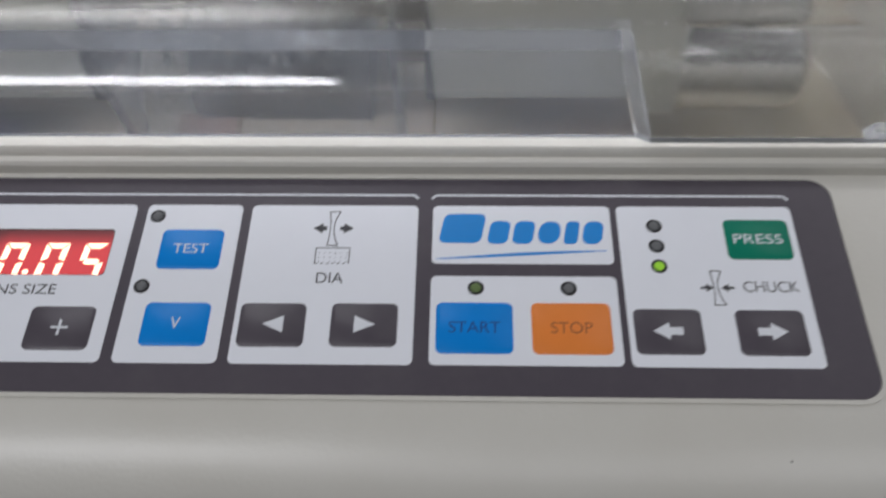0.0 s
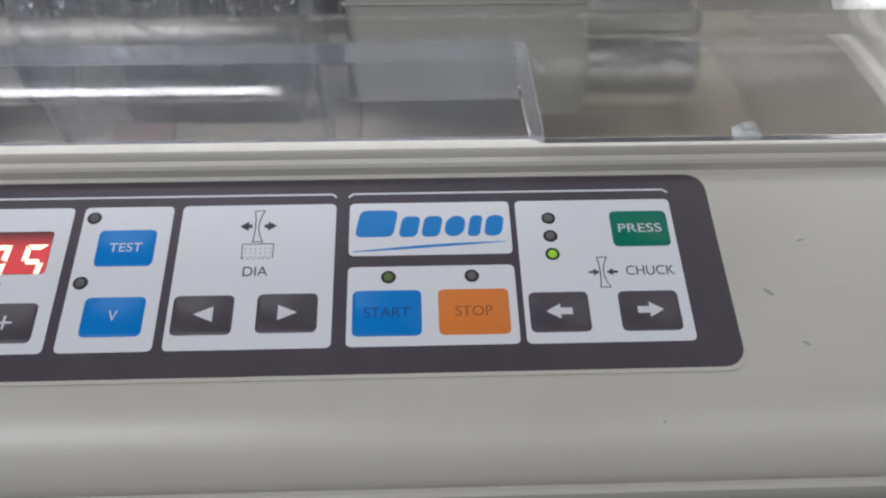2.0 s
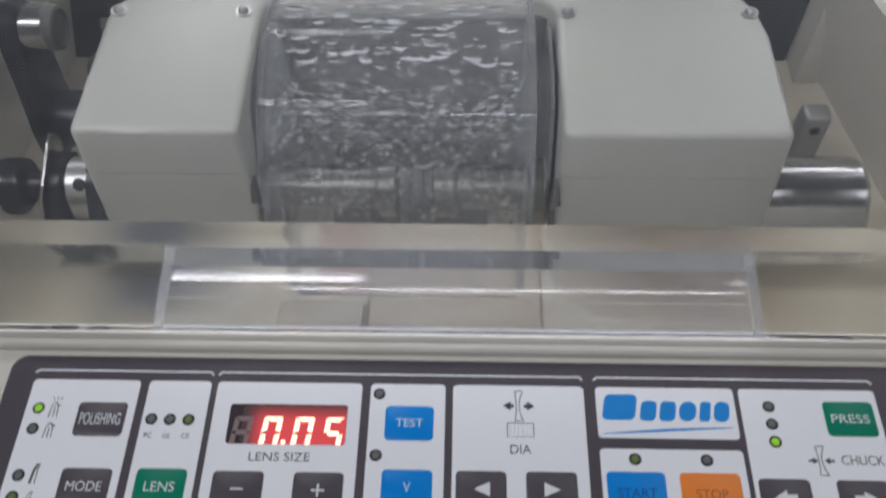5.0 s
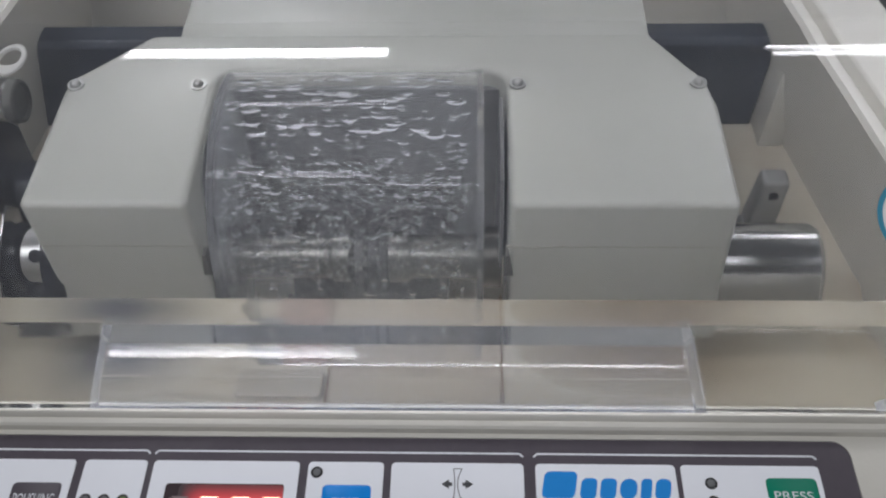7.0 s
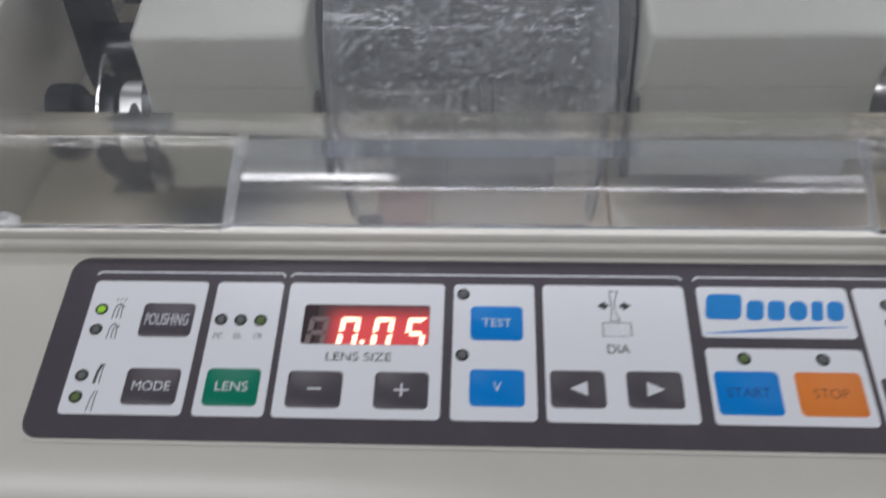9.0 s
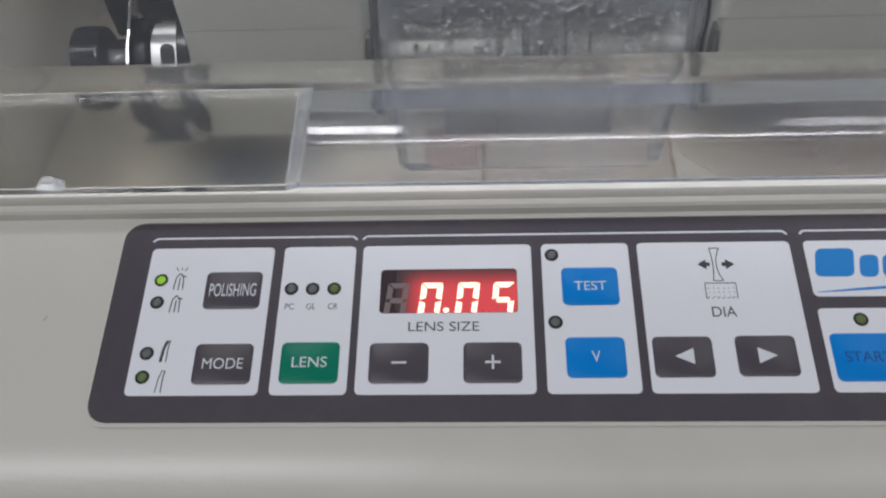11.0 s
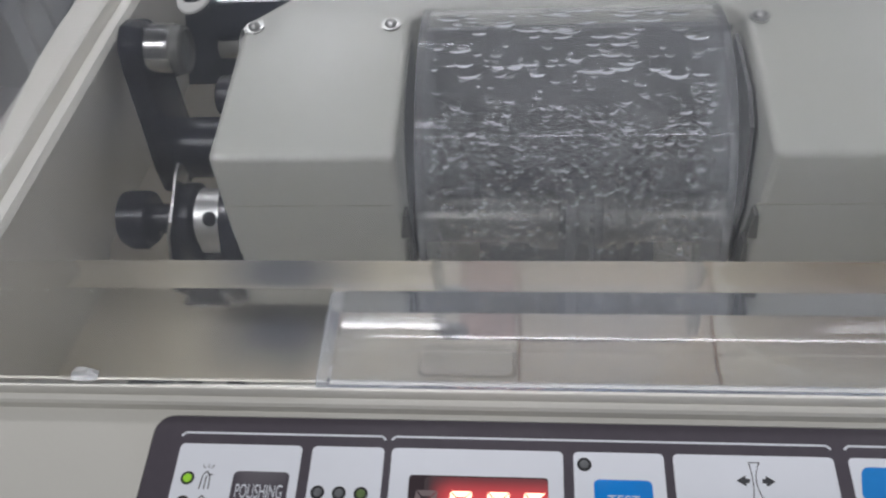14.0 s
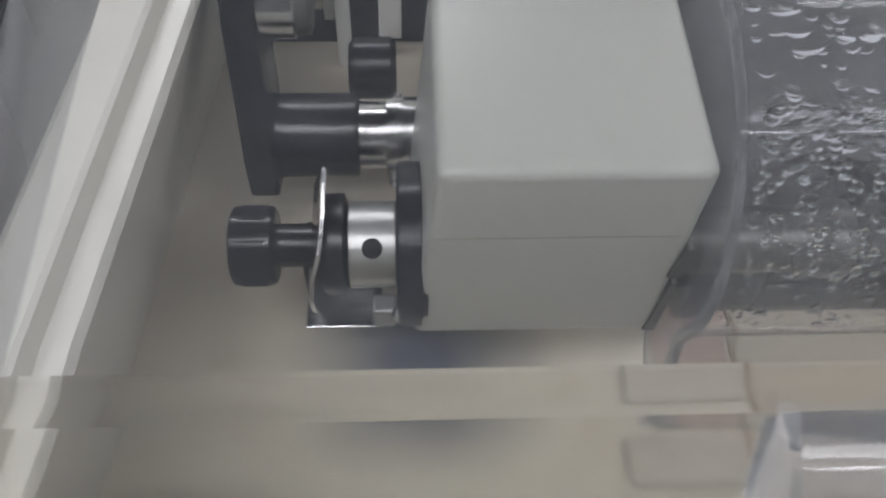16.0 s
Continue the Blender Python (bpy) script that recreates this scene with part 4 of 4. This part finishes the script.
GRIPLINE = [(17.2, 14.4), (18.2, 17.6), (20.2, 21.2), (23.8, 25.6), (28.4, 28.8), (34.6, 31.2)] + FRONT[6:]
TOP = [(56, 36.0), (64, 36.6)]
while TOP[-1][0] < 378:                       # rises evenly, then crowns over gently towards the back
    y0, z0 = TOP[-1]
    slope = 4.4 - 0.30 * min(max(y0 + 1.5 - 160, 0), 26)
    TOP.append((y0 + 3, z0 + 3 * math.tan(radians(slope))))


def inside(pts):
    """The inner line of a sheet of even thickness."""
    out = []
    for i, p in enumerate(pts):
        d = (Vector(pts[min(i + 1, len(pts) - 1)]) - Vector(pts[max(i - 1, 0)])).normalized()
        out.append((p[0] + d.y * TH, p[1] - d.x * TH))
    return out


GRIP_IN = inside(GRIPLINE)[:6] + FRONT_IN[6:]

# one moulded shell: the thick front corner, the proud grip in its middle and the rising top
TOP_IN = inside(TOP)
bm = bmesh.new()
cols = []
for x, line_out, line_in in ((LX0, FRONT, FRONT_IN), (-76.8, FRONT, FRONT_IN), (-76.2, FRONT, FRONT_IN), (-72.4, GRIPLINE, GRIP_IN), (-71.8, GRIPLINE, GRIP_IN), (126.2, GRIPLINE, GRIP_IN), (126.8, GRIPLINE, GRIP_IN), (130.6, FRONT, FRONT_IN), (131.2, FRONT, FRONT_IN), (LX1, FRONT, FRONT_IN)):
    flare = 0.0 if abs(x - 27) > 150 else math.copysign(6.5, x)
    cols.append([bm.verts.new(((x + flare * max(0.0, (33 - z) / 21) * (y < 52)) * MM, y * MM, z * MM)) for y, z in line_out + TOP + TOP_IN[::-1] + line_in[::-1]])
n = len(cols[0])
for p, q in zip(cols, cols[1:]):
    for i in range(n):
        bm.faces.new((p[i], p[(i + 1) % n], q[(i + 1) % n], q[i]))
bm.faces.new(cols[0][::-1])
bm.faces.new(cols[-1])
lid_shell = part("lid_shell", bm, LID, lid, "clear acrylic shell with a moulded front grip", smooth=14)
lid_shell.data.materials.append(LID_FRONT)
lid_shell.data.materials.append(GRIP)
lid_shell.data.materials.append(GRIP_END)
for f in lid_shell.data.polygons:
    if f.center.y < 0.0516 and f.center.z > 0.0095:
        in_grip = -0.086 < f.center.x < 0.140
        at_end = f.center.x < min(-0.0722, -0.0722 - (0.033 - f.center.z) * 0.31) or f.center.x > max(0.1266, 0.1266 + (0.033 - f.center.z) * 0.31)
        f.material_index = (3 if at_end else 2) if in_grip and f.center.y < 0.0425 else 1
for x0, x1 in ((LX0 - TH, LX0 - 0.1), (LX1 + 0.1, LX1 + TH)):
    bm = bmesh.new()
    profx(bm, FRONT + TOP + [(378, -8), (60, -8), (29, 9)], x0, x1)
    part("side_sheet", bm, LID, lid, smooth=35)
for x in (-160, 202):
    bm = bmesh.new()
    loft(bm, [(x - 5, 20.5, 9.6), (x + 5, 20.5, 9.6), (x + 5, 25, 9.6), (x - 5, 25, 9.6)], [(x - 1.8, 22, 13.0), (x + 1.2, 22, 13.0), (x + 1.2, 24.5, 13.0), (x - 1.8, 24.5, 13.0)])
    bevel(bm, 0.7, 2)
    part("lid_clip", bm, GRIP_END, lid, "small cloudy plastic clip")
for ob in lid.children:
    ob.visible_shadow = False

# round instruction sticker on the lid
sticker = thing("sticker", "round white instruction sticker with a teal rim on the lid", "sticker")
SC, SR = (231.0, 82.0), 26.0


def on_lid(y):
    """Height of the lid's upper face at y."""
    ys, zs = [p[0] for p in TOP], [p[1] for p in TOP]
    return float(np.interp(y, ys, zs))


def disc(r0, r1, lift):
    bm = bmesh.new()
    n, k = 48, 6
    rows_ = []
    for j in range(k + 1):
        r = r0 + (r1 - r0) * j / k
        rows_.append([bm.verts.new(((SC[0] + r * math.cos(2 * math.pi * i / n)) * MM, (SC[1] + r * math.sin(2 * math.pi * i / n)) * MM, (on_lid(SC[1] + r * math.sin(2 * math.pi * i / n)) + lift) * MM)) for i in range(n)])
    for p, q in zip(rows_, rows_[1:]):
        for i in range(n):
            bm.faces.new((p[i], p[(i + 1) % n], q[(i + 1) % n], q[i]))
    return bm


part("sticker_face", disc(0.2, SR - 1.8, 0.25), PAPER, sticker)
part("sticker_rim", disc(SR - 2.0, SR, 0.4), TEAL_INK, sticker, "teal printed rim")


def on_sticker(name, shapes, material):
    """Printed shapes that follow the lid's bend."""
    bm = bmesh.new()
    for pts in shapes:
        vs = [bm.verts.new(((x + 3) * MM, (y + 5) * MM, (on_lid(y + 5) + 0.5) * MM)) for x, y in pts]
        bm.faces.new(vs)
    return part(name, bm, material, sticker)


sketch = stroke([(213, 80), (213, 74), (218, 71), (218, 77), (213, 80)], 0.35) + stroke([(213, 80), (218, 83), (223, 80), (218, 77)], 0.35) + stroke([(218, 71), (221, 73)], 0.35) + stroke([(222, 74), (240, 80)], 0.35)
for cx, cy, r in ((220, 73, 2.2), (221.5, 73.6, 1.6), (229, 76, 1.6), (230, 79, 1.2)):
    sketch += stroke([(cx + r * math.cos(2 * math.pi * i / 12), cy + r * math.sin(2 * math.pi * i / 12)) for i in range(13)], 0.35)
on_sticker("sketch_lines", sketch, INK)
arrows = stroke([(223, 74), (227, 78)], 0.6) + stroke([(223, 74), (224.5, 70)], 0.6) + stroke([(230, 74), (234, 72.5), (237, 77)], 0.6)
for cx, cy in ((225.5, 68.8), (238, 78.5)):
    arrows += stroke([(cx + 1.4 * math.cos(2 * math.pi * i / 12), cy + 1.4 * math.sin(2 * math.pi * i / 12)) for i in range(13)], 0.35)
on_sticker("red_arrows", arrows, RED_INK)
caption = writing("caption", "As the", 239.5, 72.0, 2.2, 0.0, INK, sticker, 12.5, 0.15)
for v in caption.data.vertices:
    v.co.z = (on_lid(v.co.y / MM) + 0.5) * MM

# white oval loop stuck on the lid above the swing arm
loop = thing("lid_loop", "small white oval plastic loop stuck on the lid", "hook")
LC = (-146.0, 169.0)
bm = bmesh.new()
rows = []
for k, lift in ((1.0, 0.15), (1.0, 1.2), (0.92, 1.7), (0.74, 1.7), (0.70, 1.2), (0.70, 0.15)):
    ring_ = []
    for i in range(36):
        u = 2 * math.pi * i / 36
        kk = k if k > 0.9 else k * (1 - 0.32 * max(0.0, math.cos(u + math.pi / 2)) ** 2)
        x, y = LC[0] + 6.6 * kk * math.cos(u), LC[1] + 9.5 * kk * math.sin(u)
        ring_.append(bm.verts.new((x * MM, y * MM, (on_lid(y) + lift) * MM)))
    rows.append(ring_)
for p, q in zip(rows, rows[1:] + rows[:1]):
    for i in range(36):
        bm.faces.new((p[i], p[(i + 1) % 36], q[(i + 1) % 36], q[i]))
part("loop_rim", bm, WHITE_PAINT, loop, smooth=40)
